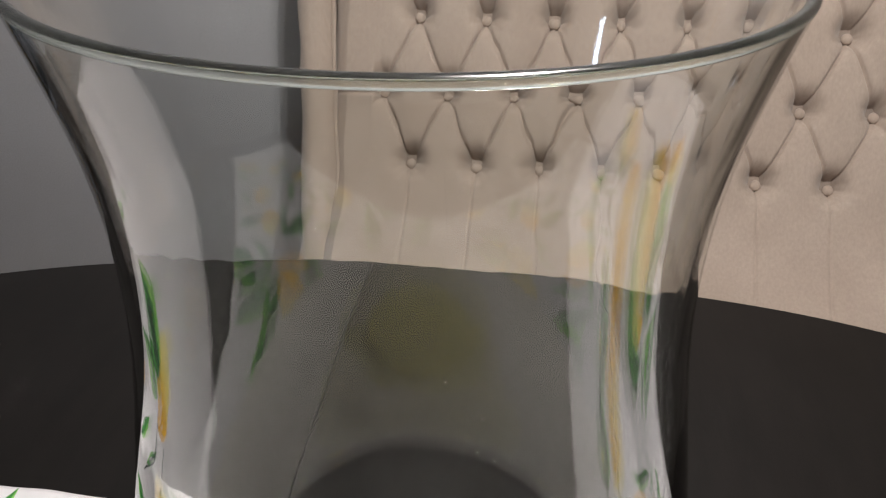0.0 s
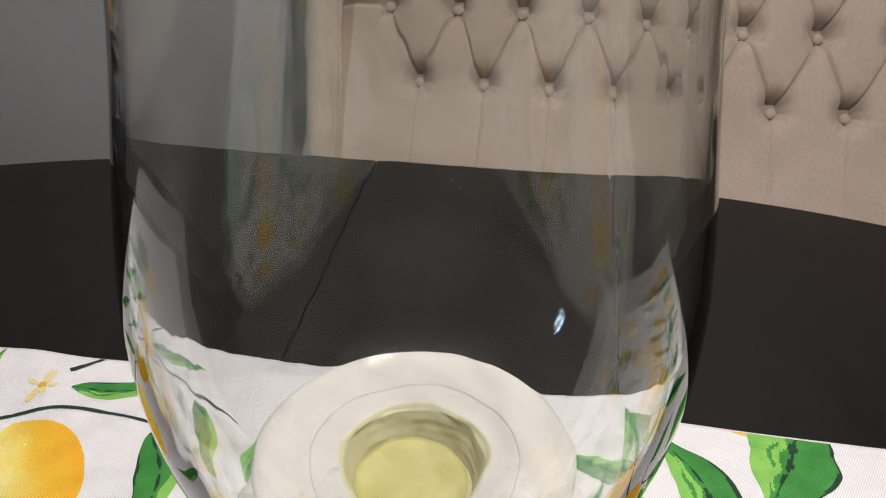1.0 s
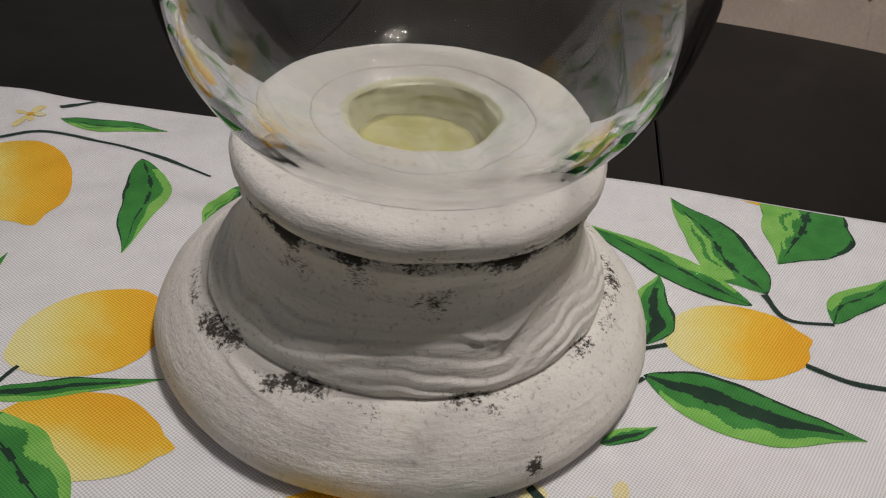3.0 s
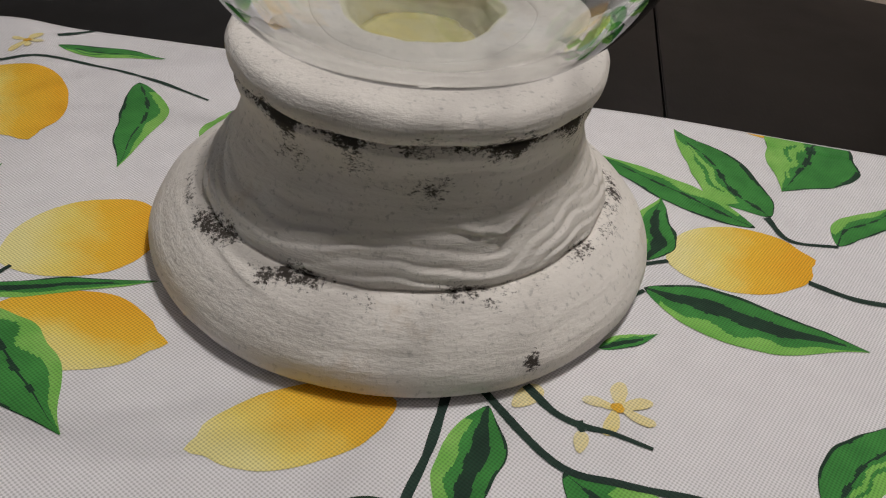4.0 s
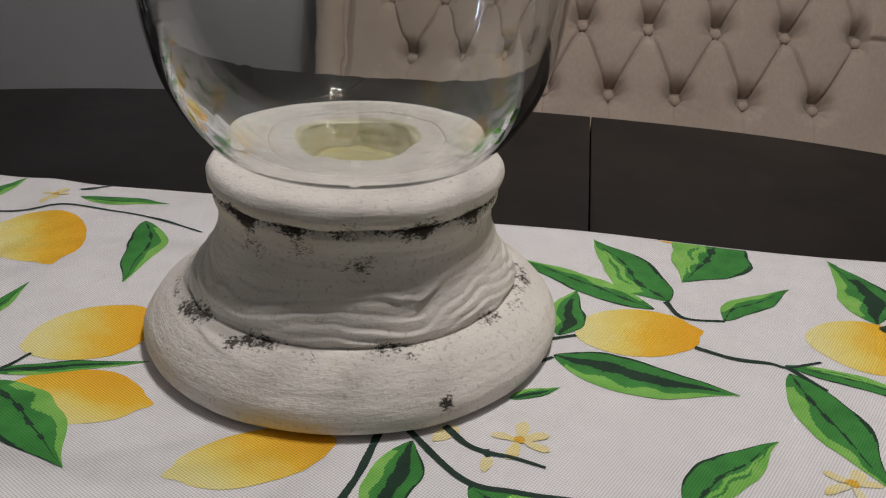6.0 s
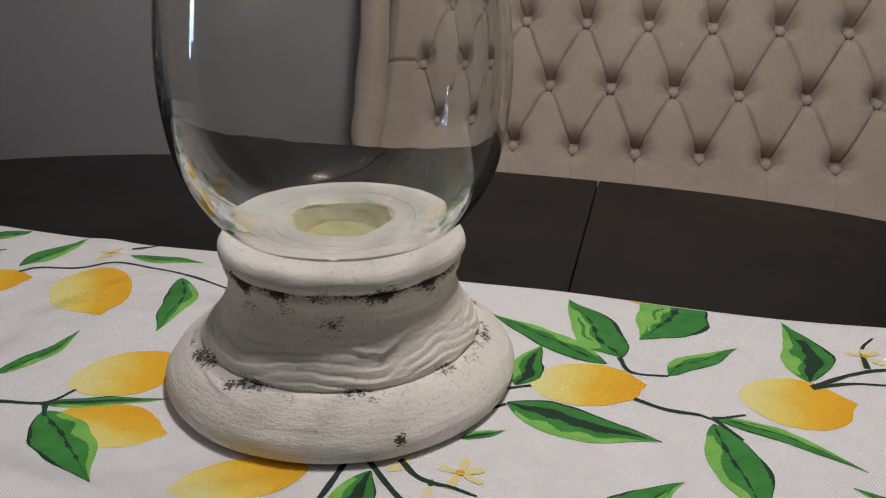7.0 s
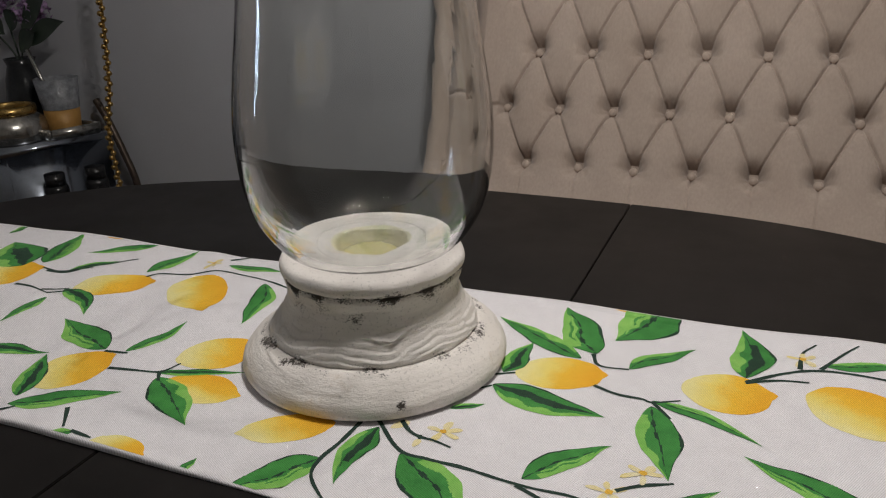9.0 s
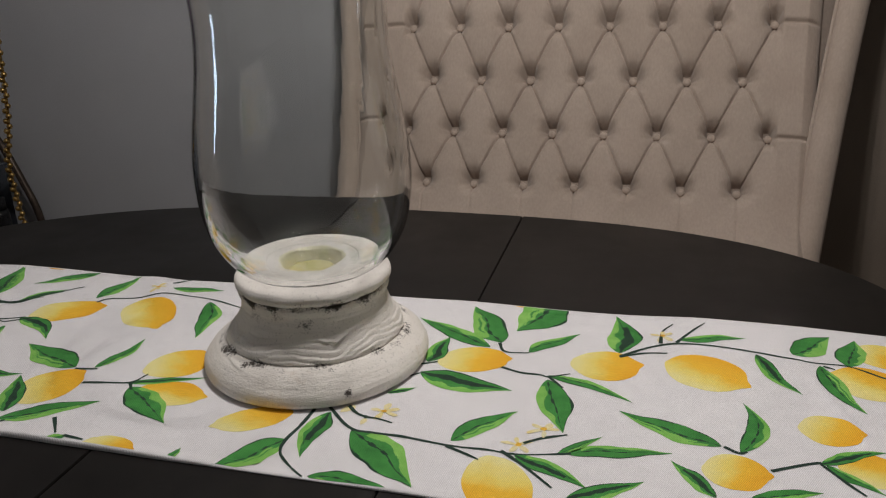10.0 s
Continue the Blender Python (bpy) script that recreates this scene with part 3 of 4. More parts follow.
stem_print((0.393, -0.103), (0.428, -0.085), (0.434, -0.088), (0.448, -0.109), (0.458, -0.122))
stem_print((-0.502, 0.057), (-0.468, 0.067), (-0.437, 0.108), (-0.421, 0.120))
stem_print((-0.372, 0.079), (-0.355, 0.094), (-0.295, 0.115), (-0.264, 0.117), (-0.234, 0.114), (-0.184, 0.101))
stem_print((-0.464, 0.016), (-0.433, 0.027))
stem_print((-0.284, -0.072), (-0.259, -0.069))
stem_print((-0.256, -0.096), (-0.232, -0.092), (-0.207, -0.086), (-0.200, -0.067))
stem_print((-0.207, -0.086), (-0.198, -0.099))
stem_print((-0.238, -0.158), (-0.218, -0.181))
stem_print((-0.208, -0.183), (-0.186, -0.185))
stem_print((0.024, -0.078), (0.036, -0.089), (0.047, -0.093), (0.058, -0.094), (0.073, -0.098))
stem_print((0.045, -0.091), (0.047, -0.096))
bud_print(0.047, -0.0955, 0.046, -0.106)
bud_print(0.030, -0.077, 0.020, -0.090)
leaf_print(0.052, -0.049, 0.077, -0.034, 0.26, 0.0)
leaf_print(-0.161, 0.100, -0.167, 0.047, 0.36, 0.0)
stem_print((0.194, -0.104), (0.209, -0.092), (0.229, -0.082))
stem_print((0.063, 0.011), (0.084, 0.021))
stem_print((0.059, -0.017), (0.072, -0.005))
stem_print((-0.312, 0.154), (-0.293, 0.172))
stem_print((0.463, 0.086), (0.473, 0.082))
stem_print((-0.505, 0.017), (-0.479, 0.017), (-0.450, 0.011))
stem_print((-0.450, 0.011), (-0.422, 0.027))
stem_print((-0.512, 0.062), (-0.486, 0.063), (-0.450, 0.079))
stem_print((-0.291, -0.180), (-0.282, -0.171))
flower_print(-0.320, 0.134)
flower_print(0.060, -0.081)
flower_print(0.190, -0.107)
flower_print(0.208, -0.078)
flower_print(0.309, 0.123)

# ---- pedestal and vase ----
PED = (-0.0455, 0.0145, TABLE + 0.0034)


def worn(r, z, a):
    """The hand-modelled unevenness of the cast pedestal."""
    c, s = math.cos(a), math.sin(a)
    if z > 0.099 and r < 0.0655:
        r += 0.0022 * noise.noise((c * 1.4, s * 1.4, r * 60))
        z += 0.0006 * noise.noise((c * r * 90, s * r * 90, 2.0))
    r += 0.0018 * c * min(1.0, z / 0.09)
    lump = 0.0011 * noise.noise((c * 1.6, s * 1.6, z * 18)) + 0.0004 * noise.noise((c * 5, s * 5, z * 60))
    if z < 0.002:
        return r + lump * 0.3, z
    # swept folds on the skirt, running out of the groove and rising to both sides
    band = math.exp(-((z - 0.043) / 0.0085) ** 2)
    turn = abs(a - 4.62)
    lift = 0.0085 * turn ** 1.6 / (1 + 0.5 * turn)
    phase = (z - lift) * 185 + 1.7 * noise.noise((c * 1.9, s * 1.9, z * 16)) + 0.5 * noise.noise((c * 5, s * 5, z * 50))
    wave = phase - math.floor(phase)
    crease = wave ** 0.6 if wave < 0.82 else (1 - wave) / 0.18 * 0.888
    ridge = 0.0029 * band * (crease - 0.55) * (0.30 + 1.2 * abs(noise.noise((c * 1.8, s * 1.8, z * 40 + 7.7))))
    # a slanting fold over the shoulder of the foot
    side = max(0.0, 4.55 - a)
    ridge += 0.0020 * math.exp(-((z - 0.0255 - 0.012 * side) / 0.0013) ** 2) * min(1.0, side * 3) * math.exp(-(side / 1.1) ** 2)
    # a pinched fold where the folds meet
    fork = a - 5.36
    ridge += 0.0026 * math.exp(-((z - 0.0515 - 0.030 * max(fork, -0.4 * fork)) / 0.0011) ** 2) * math.exp(-(fork / 0.20) ** 2)
    ridge += 0.0016 * math.exp(-((z - 0.0490 - 0.045 * abs(fork + 0.05)) / 0.0009) ** 2) * math.exp(-((fork + 0.05) / 0.14) ** 2)
    # brushed lines and long dents round the body
    ridge += 0.00035 * noise.noise((c * 2.5, s * 2.5, z * 330)) + 0.0006 * noise.noise((c * 3, s * 3, z * 130))
    sway = 0.0012 * noise.noise((c * 1.1, s * 1.1, 3.3)) + 0.0005 * noise.noise((c * 4.1, s * 4.1, 8.3))
    edge = 0.0012 * noise.noise((c * 7, s * 7, 1.9)) * math.exp(-((z - 0.0325) / 0.003) ** 2)
    return r + lump + ridge + edge, z + sway * min(1, z * 20)


def pedestal():
    p = thing("pedestal", "white-washed plaster pedestal with dark grime in its grooves, on the runner", "pedestal", PED)
    outline = [(0.1135, 0.0), (0.1162, 0.0025), (0.1174, 0.0065), (0.1168, 0.0110), (0.1144, 0.0158), (0.1106, 0.0205), (0.1062, 0.0248), (0.1016, 0.0283), (0.0972, 0.0308), (0.0932, 0.0320), (0.0904, 0.0320), (0.0909, 0.0346), (0.0900, 0.0378), (0.0874, 0.0418), (0.0842, 0.0462), (0.0812, 0.0508), (0.0789, 0.0556), (0.0769, 0.0606), (0.0754, 0.0656), (0.0747, 0.0705), (0.0751, 0.0752), (0.0764, 0.0795), (0.0771, 0.0828), (0.0764, 0.0856), (0.0758, 0.0868), (0.0776, 0.0880), (0.0793, 0.0904), (0.0799, 0.0936), (0.0792, 0.0968), (0.0770, 0.0993), (0.073, 0.1007), (0.067, 0.1011), (0.054, 0.1010), (0.0487, 0.1010), (0.0478, 0.0998), (0.0468, 0.1009), (0.0358, 0.1010), (0.0334, 0.1002), (0.0318, 0.0972), (0.0303, 0.0915), (0.0287, 0.086), (0.027, 0.0800)]
    prof = [(q.x, q.y) for q in smoothed([(r, z, 0) for r, z in outline], 8)]
    cut = max(i for i, q in enumerate(prof) if q[0] > 0.0345)
    part("body", revolve([(0, 0.0)] + prof[:cut + 1] + [(0.0345, 0.079), (0.0, 0.079)], PED, 320, worn), PLASTER, p)
    part("socket_wall", revolve(prof[cut:] + [(0.0, 0.080)], PED, 160, worn), SOCKET, p, "cream-stained funnel-shaped socket in the top")
    part("socket_floor", revolve([(0, 0.0804), (0.0262, 0.0804), (0.0268, 0.0848), (0.0225, 0.0858), (0.0195, 0.0852), (0.018, 0.0858), (0, 0.0852)], PED, 48), RESIN, p, "yellowed floor of the socket in the top")
    return p


pedestal()


def hurricane_vase():
    at = (-0.0425, 0.0145, PED[2] + 0.1016)
    v = thing("hurricane_vase", "clear glass hurricane vase with a flared rim, on the plaster pedestal", "vase", at)
    z0 = at[2]
    outer = [(0.0, 0.0), (0.045, 0.0), (0.058, 0.0004), (0.0655, 0.0020), (0.0720, 0.0056), (0.0790, 0.0122), (0.0860, 0.0212), (0.0922, 0.0315), (0.0970, 0.0425), (0.1008, 0.0565), (0.1036, 0.0745), (0.1048, 0.0955), (0.1040, 0.1185), (0.1008, 0.1445), (0.0965, 0.1705), (0.0925, 0.1955), (0.0897, 0.2185), (0.0887, 0.2405), (0.0894, 0.2625), (0.0920, 0.2835), (0.0964, 0.3035), (0.1007, 0.32)]
    curve = [(q.x, q.y) for q in smoothed([(r, z, 0) for r, z in outer], 4)]
    inner = []
    for i, (r, z) in enumerate(curve):
        a, b = curve[max(i - 1, 0)], curve[min(i + 1, len(curve) - 1)]
        n = Vector((b[1] - a[1], a[0] - b[0])).normalized()
        w = 0.0026 + 0.0046 * max(0.0, 1 - z / 0.19) ** 1.1
        if r > 0.002:
            inner.append((max(r - n.x * w, 0.0), z - n.y * w))
    inner = [q for q in inner if q[0] > 0.001]
    lip_o, lip_i = Vector(curve[-1]), Vector(inner[-1])
    mid, rad = (lip_o + lip_i) / 2, (lip_o - lip_i).length / 2
    way = (lip_o - lip_i).normalized()
    up = Vector((-way.y, way.x))
    # rounded lip, hidden in the ground rim
    lip = [tuple(mid + way * rad * math.cos(t) * 1.15 + up * rad * math.sin(t) * 1.3) for t in (0.5, 1.0, 1.57, 2.14, 2.64)]
    prof = curve + lip + inner[::-1] + [(0.0, inner[0][1])]
    g = part("glass", revolve(prof, at, 144), CLEAR, v)
    g.visible_shadow = False
    part("rim", revolve([(mid.x + 0.0017 * math.cos(t), mid.y + 0.0006 + 0.0014 * math.sin(t)) for t in [k * math.pi / 6 for k in range(13)]], at, 144), FROSTED, v, "pale green ground rim")
    return v


hurricane_vase()


# ---- the tufted seat ----
STEP, ROW, ROWS_UP = 0.1105, 0.1165, 6
SX = 0.128             # middle of the seat across
LOW = (0.985, 0.665)   # y and z of the lowest row of buttons
LEAN_BACK = radians(27)
BOW = 0.24             # the back grows steeper upwards


def on_back(x, s, h):
    """A point of the back: x across, s metres up the slope from the lowest buttons, h out of the face."""
    c, k = math.cos(LEAN_BACK), math.sin(LEAN_BACK)
    h += BOW * max(s, 0) ** 2
    return Vector((x, LOW[0] + s * k - h * c, LOW[1] + s * c + h * k))


def tuft(x, s):
    """How far the padding stands out at a place of the back."""
    u = (x - SX) / STEP
    rim = min(1.0, max(0.0, (0.475 - abs(x - SX)) / 0.03))
    span = 1 / math.hypot(1 / STEP, 1 / (2 * ROW))
    up = max(s, 0.0)
    p, q = u + up / (2 * ROW), u - up / (2 * ROW)
    pil = (abs(math.sin(math.pi * p)) * abs(math.sin(math.pi * q))) ** 0.10
    dp, dq = (p - round(p)) * span, (q - round(q)) * span
    groove = max(math.exp(-(dp / 0.0018) ** 2), math.exp(-(dq / 0.0018) ** 2))
    k = max(round(s / ROW), 0)
    off = 0.5 * (k % 2)
    du = (u - off - round(u - off)) * STEP
    above = s - k * ROW
    inside = 0.395 - abs(x - SX)
    soft = min(1.0, max(0.0, inside / 0.012 + 0.5))
    pit = math.exp(-((du * du + (above - 0.006) ** 2) / 0.020 ** 2))
    drag = math.exp(-(du / 0.012) ** 2) * math.exp(-above / 0.035) * max(0.0, 1 - above / 0.057) if above > 0 else 0
    fan = 0.5 + 0.5 * math.cos(9 * math.atan2(above, du + 1e-6) + 4 * noise.noise((x * 30, k, 0)))
    ray = fan * math.exp(-math.hypot(du, above) / 0.016)
    if s < 0:
        fade = min(1.0, -s / 0.03)
        pil = pil * (1 - fade) + fade
        groove = groove * (1 - 0.55 * fade)
    h = 0.016 + 0.020 * (pil * soft + 1 - soft) - soft * (0.0052 * groove + 0.032 * pit + 0.015 * drag + 0.0045 * ray)
    if s < 0:
        h += 1.3 * s * s
    odd = 2 * round((s / ROW - 1) / 2) + 1
    if abs(x - SX) > 0.385 and s > 0:
        h -= 0.008 * math.exp(-((s - odd * ROW + 0.05 * (abs(x - SX) - 0.385)) / 0.004) ** 2)
    wr = 0.0012 * noise.noise((x * 22, s * 12, 1.7)) + 0.0018 * noise.noise((x * 7, s * 5, 9.7))
    return (h + wr) * rim ** 0.5


def tufted_seat():
    c = thing("tufted_bench", "wide beige velvet seat with a button-tufted back and rolled edges", "bench", (SX, 1.0, 0))
    x0, x1, s0, s1 = SX - 0.475, SX + 0.475, -0.235, 0.62
    nx, ns = 520, 450
    bm = bmesh.new()
    g = []
    for i in range(nx + 1):
        x = x0 + (x1 - x0) * i / nx
        g.append([bm.verts.new(on_back(x, s0 + (s1 - s0) * j / ns, tuft(x, s0 + (s1 - s0) * j / ns))) for j in range(ns + 1)])
    for a, b in zip(g, g[1:]):
        for j in range(ns):
            bm.faces.new((a[j], b[j], b[j + 1], a[j + 1]))
    part("back_cushion", bm, FABRIC, c)
    # shell behind the cushion
    bm = bmesh.new()
    sections = []
    for k in range(15):
        f = k / 14
        s = s0 - 0.03 + f * (s1 - s0 + 0.06)
        deep = 0.075 - 0.02 * f
        sections.append([bm.verts.new(on_back(SX + sx * 0.498 + (0.115 * (f - 0.48) if sx > 0 else -0.045 * (f - 0.4)), s, h)) for sx, h in ((-1, -0.004), (1, -0.004), (1, -deep), (-1, -deep))])
    for a, b in zip(sections, sections[1:]):
        for k in range(4):
            bm.faces.new((a[k], a[(k + 1) % 4], b[(k + 1) % 4], b[k]))
    bm.faces.new(sections[0])
    bm.faces.new(sections[-1])
    bmesh.ops.recalc_face_normals(bm, faces=bm.faces[:])
    long_edges = [e for e in bm.edges if abs(e.verts[0].co.x - e.verts[1].co.x) < 1e-5 and abs(e.verts[0].co.z - e.verts[1].co.z) > 0.045]
    bmesh.ops.bevel(bm, geom=long_edges, offset=0.014, segments=3, affect="EDGES")
    part("back_shell", bm, FABRIC, c)
    for sx in (-1, 1):
        pts = [on_back(SX + sx * 0.500 + (0.115 * (k / 20 - 0.48) if sx > 0 else -0.045 * (k / 20 - 0.4)), s0 - 0.02 + (s1 - s0 + 0.04) * k / 20, 0.014) for k in range(21)]
        roll = tube(pts, 0.031, 16)
        part("side_roll", roll, FABRIC, c)
        piping = [p + Vector((-sx * 0.031, -0.012, 0.0)) for p in pts]
        part("piping", tube(piping, 0.004, 8), FABRIC, c)
    pts = [on_back(SX - 0.53 + 1.06 * k / 20, s1 + 0.012, 0.012) for k in range(21)]
    part("top_roll", tube(pts, 0.036, 16), FABRIC, c)
    for k in range(ROWS_UP):
        n = 7 if k % 2 == 0 else 8
        for i in range(n):
            x = SX + (i - (n - 1) / 2) * STEP
            at = on_back(x, k * ROW, 0.0065)
            b = revolve([(0, 0.007), (0.0045, 0.0065), (0.0078, 0.004), (0.0088, 0.001), (0.0075, -0.002), (0.0, -0.004)], (0, 0, 0), 16)
            m = Matrix.Translation(at) @ Matrix.Rotation(radians(90) - LEAN_BACK, 4, "X")
            for v in b.verts:
                v.co = m @ v.co
            part("button", b, FABRIC, c)
    part("seat_cushion", box(SX - 0.52, SX + 0.52, 0.50, 0.92, 0.36, 0.47, 0.03, 4), FABRIC, c)
    part("seat_base", box(SX - 0.51, SX + 0.51, 0.50, 0.97, 0.24, 0.355, 0.01, 2), FABRIC, c)
    for sx in (-1, 1):
        for y in (0.54, 0.93):
            part("leg", revolve([(0, 0), (0.014, 0), (0.024, 0.24), (0, 0.24)], (SX + sx * 0.46, y, 0), 16), WOOD, c)
    return c


tufted_seat()


# ---- the side table by the wall, with its things ----
SHELF = 0.60


def slab(corners, z0, z1, bevel=0.003):
    """An upright prism over the corners."""
    bm = bmesh.new()
    low = [bm.verts.new((x, y, z0)) for x, y in corners]
    high = [bm.verts.new((x, y, z1)) for x, y in corners]
    n = len(corners)
    bm.faces.new(low[::-1])
    bm.faces.new(high)
    for k in range(n):
        bm.faces.new((low[k], low[(k + 1) % n], high[(k + 1) % n], high[k]))
    bmesh.ops.recalc_face_normals(bm, faces=bm.faces[:])
    bmesh.ops.bevel(bm, geom=bm.edges[:], offset=bevel, segments=2, affect="EDGES")
    return bm


def side_table():
    t = thing("mirrored_side_table", "mirrored side table with a curved brown metal leg against the wall", "side table", (-1.9, 1.1, 0))
    part("top", slab(((-2.4, 0.93), (-1.705, 0.94), (-1.60, 1.255), (-2.4, 1.255)), SHELF - 0.018, SHELF), MIRROR, t)
    part("cabinet", slab(((-2.38, 0.96), (-1.725, 0.965), (-1.625, 1.25), (-2.38, 1.25)), 0.0, SHELF - 0.0185), MIRROR, t)
    part("ledge", slab(((-1.71, 1.0), (-1.55, 0.98), (-1.46, 1.23), (-1.63, 1.24)), 0.375, 0.395), MIRROR, t)
    pts = smoothed([(-1.615, 1.22, 0.70), (-1.585, 1.22, 0.645), (-1.545, 1.22, 0.55), (-1.51, 1.22, 0.44), (-1.50, 1.22, 0.25), (-1.47, 1.22, 0.0)], 8)
    part("leg", tube(pts, 0.011, 10), BROWN_METAL, t)
    return t


side_table()


def bead_garland():
    g = thing("bead_garland", "string of small gold beads hanging beside the side table", "garland", (-1.47, 1.13, 1.3))
    pts = smoothed([(-1.39, 1.13, 1.3), (-1.432, 1.13, 1.0), (-1.445, 1.13, 0.86), (-1.462, 1.13, 0.74), (-1.49, 1.13, 0.63), (-1.487, 1.13, 0.5), (-1.475, 1.13, 0.3), (-1.47, 1.13, 0.02)], 12)
    part("cord", tube(pts, 0.0035, 6), BRASS, g)
    length = 0.0
    last = pts[0]
    due = 0.0
    src = None
    k = 0
    for p in pts[1:]:
        seg = (p - last).length
        while due <= length + seg:
            q = last.lerp(p, (due - length) / seg)
            if src is None:
                src = part("bead", revolve([(0, -0.0085), (0.006, -0.006), (0.0085, 0), (0.006, 0.006), (0, 0.0085)], (0, 0, 0), 10), BRASS, g)
                ob = src
            else:
                ob = new("bead", src.data)
                ob.parent = g
                ob.matrix_parent_inverse = g.matrix_world.inverted()
            ob.location = q + Vector((0.005 * (1 if k % 2 else -1), -0.004, 0))
            k += 1
            due += 0.0145
        length += seg
        last = p
    return g


bead_garland()


def glass_pot(name, label, at, profile, material, category):
    t = thing(name, label, category, at)
    part("body", revolve(profile, at, 40), material, t)
    return t


TOP = SHELF + 0.001
JAR = (-1.79, 1.06, TOP)
jar = glass_pot("candle_jar", "silvered glass candle jar with a brass ring on the side table", JAR, [(0, 0), (0.078, 0), (0.092, 0.008), (0.098, 0.032), (0.094, 0.06), (0.074, 0.078), (0.068, 0.082), (0.064, 0.078), (0.064, 0.02), (0, 0.015)], MERCURY, "candle jar")
part("lid_ring", revolve([(0.064, 0.0815), (0.073, 0.0815), (0.075, 0.088), (0.073, 0.102), (0.066, 0.104), (0.0635, 0.098), (0.064, 0.0815)], JAR, 40), BRASS, jar, "brass ring round the jar's mouth")

tray = thing("glass_tray", "low mirrored tray with a faceted glass edge, on the side table", "tray", (-1.72, 1.17, TOP))
part("plate", slab(((-1.775, 1.125), (-1.675, 1.09), (-1.63, 1.225), (-1.775, 1.235)), TOP, TOP + 0.008, 0.002), MIRROR, tray)
for a, b in (((-1.775, 1.122), (-1.675, 1.087)), ((-1.672, 1.09), (-1.626, 1.228)), ((-1.628, 1.229), (-1.775, 1.239))):
    n = Vector((-(Vector(b) - Vector(a)).y, (Vector(b) - Vector(a)).x)).normalized() * 0.005
    part("edge", slab((Vector(a) - n, Vector(b) - n, Vector(b) + n, Vector(a) + n), TOP, TOP + 0.03, 0.002), MERCURY, tray)

CUP = (-1.705, 1.17, TOP + 0.009)
cup = thing("glass_tumbler", "bubbled glass tumbler with an amber candle, standing on the tray", "tumbler", CUP)
part("candle", revolve([(0, 0), (0.043, 0), (0.046, 0.004), (0.051, 0.07), (0, 0.071)], CUP, 32), AMBER, cup, "amber wax candle")
part("glass", revolve([(0.0515, 0.0715), (0.062, 0.16), (0.0595, 0.16), (0.049, 0.0715), (0.0515, 0.0715)], CUP, 40), THIN_GLASS, cup, "bubbled clear glass wall")

straw = thing("glass_stirrer", "clear glass stirrer leaning in the tumbler", "stirrer", (-1.74, 1.17, TOP + 0.1))
part("rod", tube([Vector((-1.715, 1.16, TOP + 0.081)), Vector((-1.772, 1.15, TOP + 0.25))], 0.006, 10), MERCURY, straw)

VASE_AT = (-1.86, 1.19, TOP)


def flower_vase():
    f = thing("flower_vase", "dark vase holding a bunch of lilac blossoms, on the side table", "vase", VASE_AT)
    part("body", revolve([(0, 0), (0.04, 0), (0.055, 0.03), (0.06, 0.09), (0.05, 0.16), (0.038, 0.2), (0.045, 0.22), (0.04, 0.22), (0.033, 0.2), (0, 0.15)], VASE_AT, 40), DARK_VASE, f)
    rng = random.Random(7)
    for k in range(3):
        cx, cy, cz = VASE_AT[0] - 0.12 + 0.1 * k, VASE_AT[1] - 0.03 + 0.02 * k, VASE_AT[2] + (0.36, 0.42, 0.36)[k]
        bm = bmesh.new()
        for _ in range(150):
            d = Vector((rng.gauss(0, 1), rng.gauss(0, 1), rng.gauss(0, 1))).normalized() * rng.uniform(0.35, 1.0)
            c = Vector((cx + d.x * 0.06, cy + d.y * 0.05, cz + d.z * 0.08 - 0.02 * abs(d.x)))
            turn = Euler((rng.uniform(0, 6), rng.uniform(0, 6), rng.uniform(0, 6))).to_matrix()
            mid = bm.verts.new(c)
            ring = []
            for i in range(8):
                r = 0.012 if i % 2 == 0 else 0.005
                ring.append(bm.verts.new(c + turn @ Vector((r * math.cos(i * 0.785), r * math.sin(i * 0.785), 0.004))))
            for i in range(8):
                bm.faces.new((mid, ring[i], ring[(i + 1) % 8]))
        part("blossom_head", bm, LILAC, f)
        part("stalk", tube(smoothed([(VASE_AT[0], VASE_AT[1], VASE_AT[2] + 0.15), (VASE_AT[0] + (k - 1) * 0.02, VASE_AT[1], VASE_AT[2] + 0.24), (cx, cy, cz)], 6), 0.003, 6), FOLIAGE, f)
    for dx, dz, lift in ((0.20, 0.42, 0.05), (0.24, 0.33, 0.02), (0.12, 0.30, 0.0), (0.05, 0.36, 0.06), (-0.06, 0.34, 0.05), (-0.16, 0.28, 0.02)):
        bm = bmesh.new()
        a = Vector((VASE_AT[0] + dx * 0.3, VASE_AT[1] - 0.02, VASE_AT[2] + 0.24 + lift))
        b = Vector((VASE_AT[0] + dx, VASE_AT[1] - 0.03, VASE_AT[2] + dz))
        n = (b - a).cross(Vector((0, 1, 0))).normalized()
        rows = []
        for i in range(13):
            u = i / 12
            w = 0.026 * math.sin(math.pi * u ** 0.8) + 0.001
            p = a.lerp(b, u) + Vector((0, 0, 0.015 * math.sin(math.pi * u)))
            rows.append((bm.verts.new(p - n * w), bm.verts.new(p + Vector((0, 0.006, 0))), bm.verts.new(p + n * w)))
        for r0, r1 in zip(rows, rows[1:]):
            bm.faces.new((r0[0], r1[0], r1[1], r0[1]))
            bm.faces.new((r0[1], r1[1], r1[2], r0[2]))
        part("leaf", bm, FOLIAGE, f)
    return f


flower_vase()


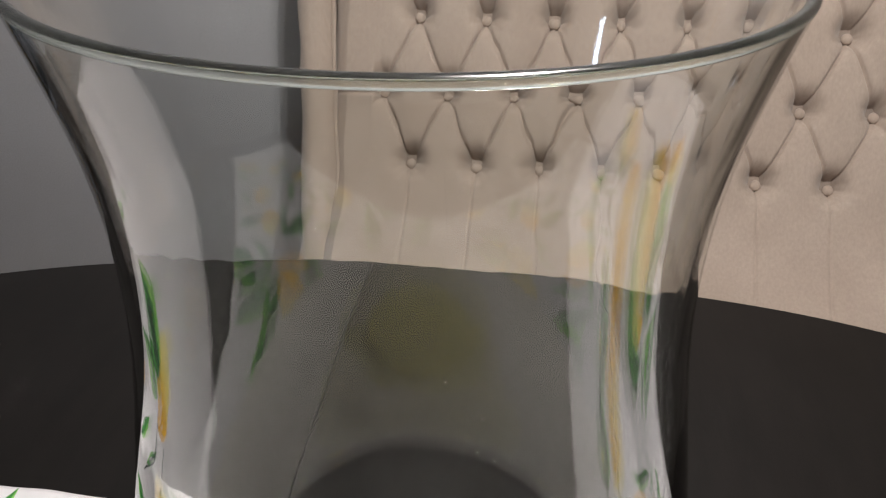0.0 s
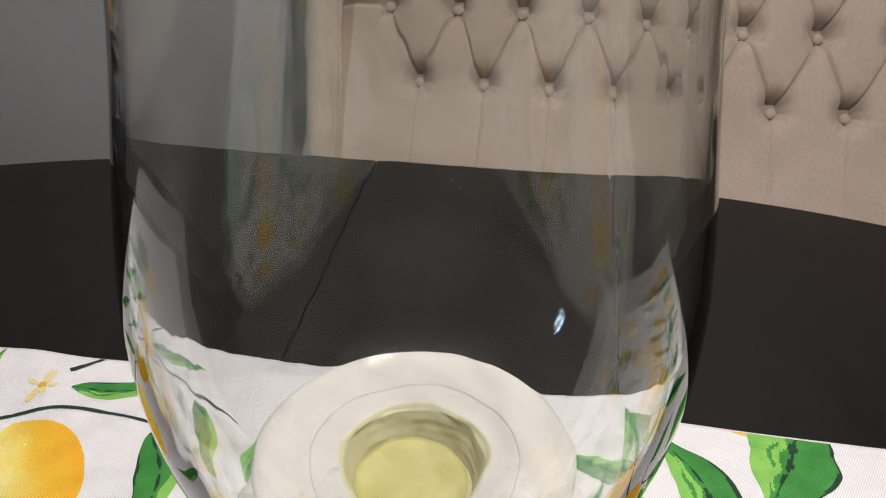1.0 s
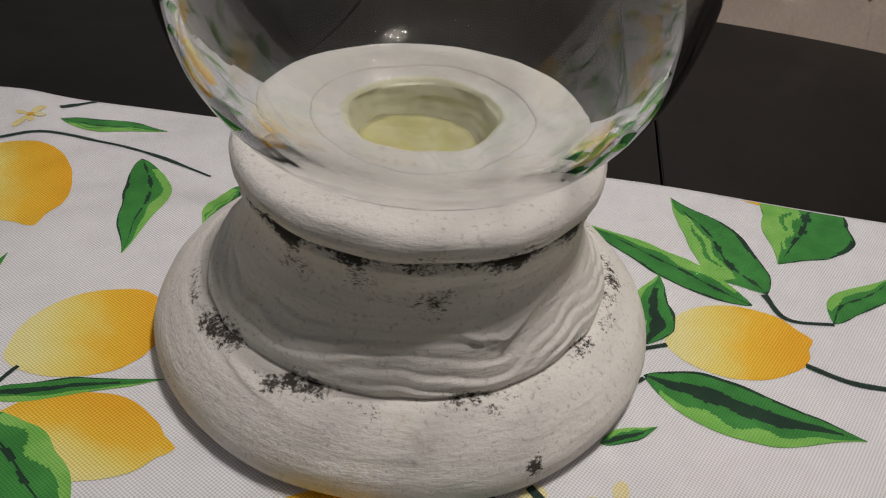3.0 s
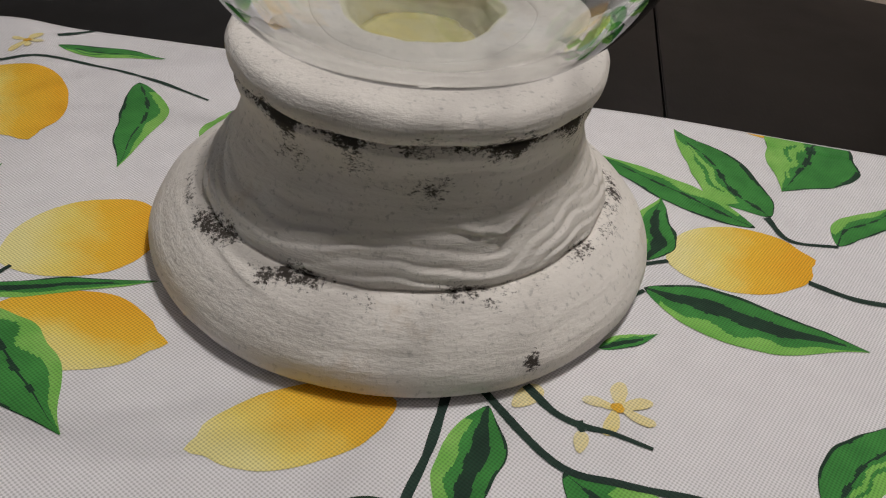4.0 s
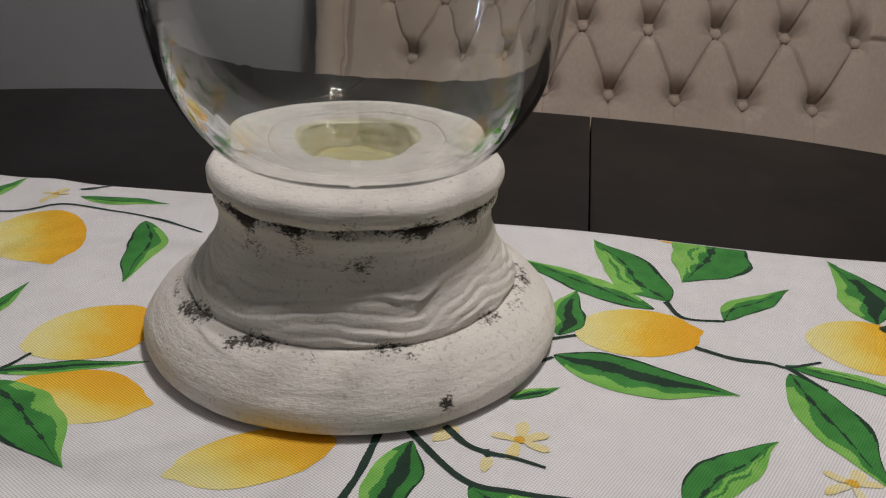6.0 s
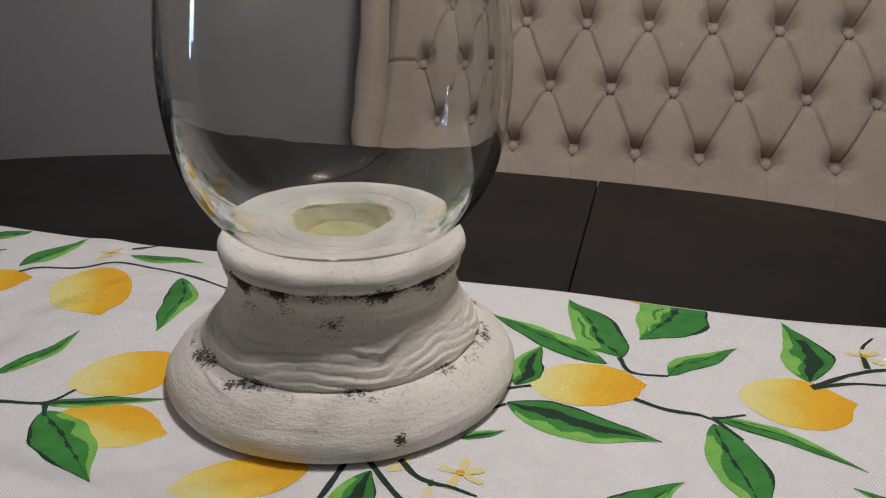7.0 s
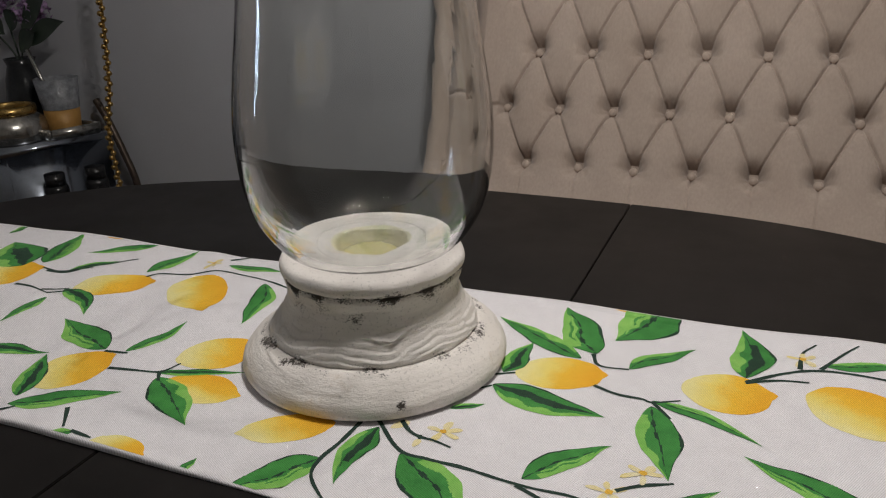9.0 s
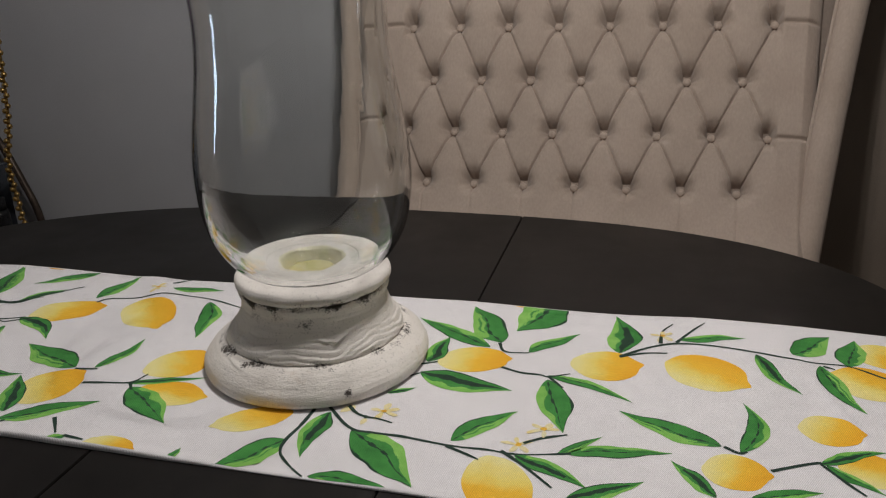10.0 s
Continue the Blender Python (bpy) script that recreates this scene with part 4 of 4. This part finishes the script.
def black_bottle(x, y, z0, h, label):
    b = thing("black_bottle", label, "bottle", (x, y, z0), group="bottles under the side table")
    part("body", revolve([(0, 0), (0.03, 0), (0.033, 0.005), (0.033, h * 0.62), (0.03, h * 0.72), (0, h * 0.73)], (x, y, z0), 28), BLACK, b)
    part("cap", revolve([(0, h * 0.731), (0.028, h * 0.731), (0.028, h), (0, h)], (x, y, z0), 28), BLACK, b, "black cap")
    return b


black_bottle(-1.645, 1.045, 0.396, 0.12, "small black bottle on the mirrored ledge of the side table")
black_bottle(-1.575, 1.13, 0.396, 0.125, "small black bottle standing near the leg on the ledge")


# ---- the lamp over the table ----
def bulb_lamp():
    l = thing("pendant_lamp", "bar pendant lamp with two rows of small bulbs", "lamp", LAMP)
    part("rod", tube([Vector((LAMP[0], LAMP[1], LAMP[2] + 0.06)), Vector((LAMP[0], LAMP[1], 2.6))], 0.006, 10), BROWN_METAL, l)
    part("bar", box(LAMP[0] - 0.09, LAMP[0] + 0.09, LAMP[1] - 0.095, LAMP[1] + 0.095, LAMP[2] + 0.0445, LAMP[2] + 0.065, 0.004), BROWN_METAL, l)
    for k in range(8):
        x, y = LAMP[0] + (k % 4 - 1.5) * 0.034, LAMP[1] + (0.075 if k > 3 else -0.075)
        part("holder", revolve([(0, 0.018), (0.009, 0.018), (0.011, 0.044), (0, 0.044)], (x, y, LAMP[2]), 16), BROWN_METAL, l)
        part("bulb", revolve([(0, -0.020), (0.006, -0.018), (0.0098, -0.012), (0.011, -0.005), (0.010, 0.004), (0.0075, 0.013), (0.007, 0.0175), (0, 0.0175)], (x, y, LAMP[2]), 20), BULB_GLOW, l, "lit warm bulb")
    for sx in (-1, 1):
        for sy in (-1, 1):
            data = bpy.data.lights.new("bulb_light", "POINT")
            data.energy, data.color, data.shadow_soft_size = BULB_POWER, BULB_COLOUR, 0.012
            new("bulb_light", data).location = (LAMP[0] + sx * 0.034, LAMP[1] + sy * 0.075, LAMP[2] - 0.034)
    return l


bulb_lamp()
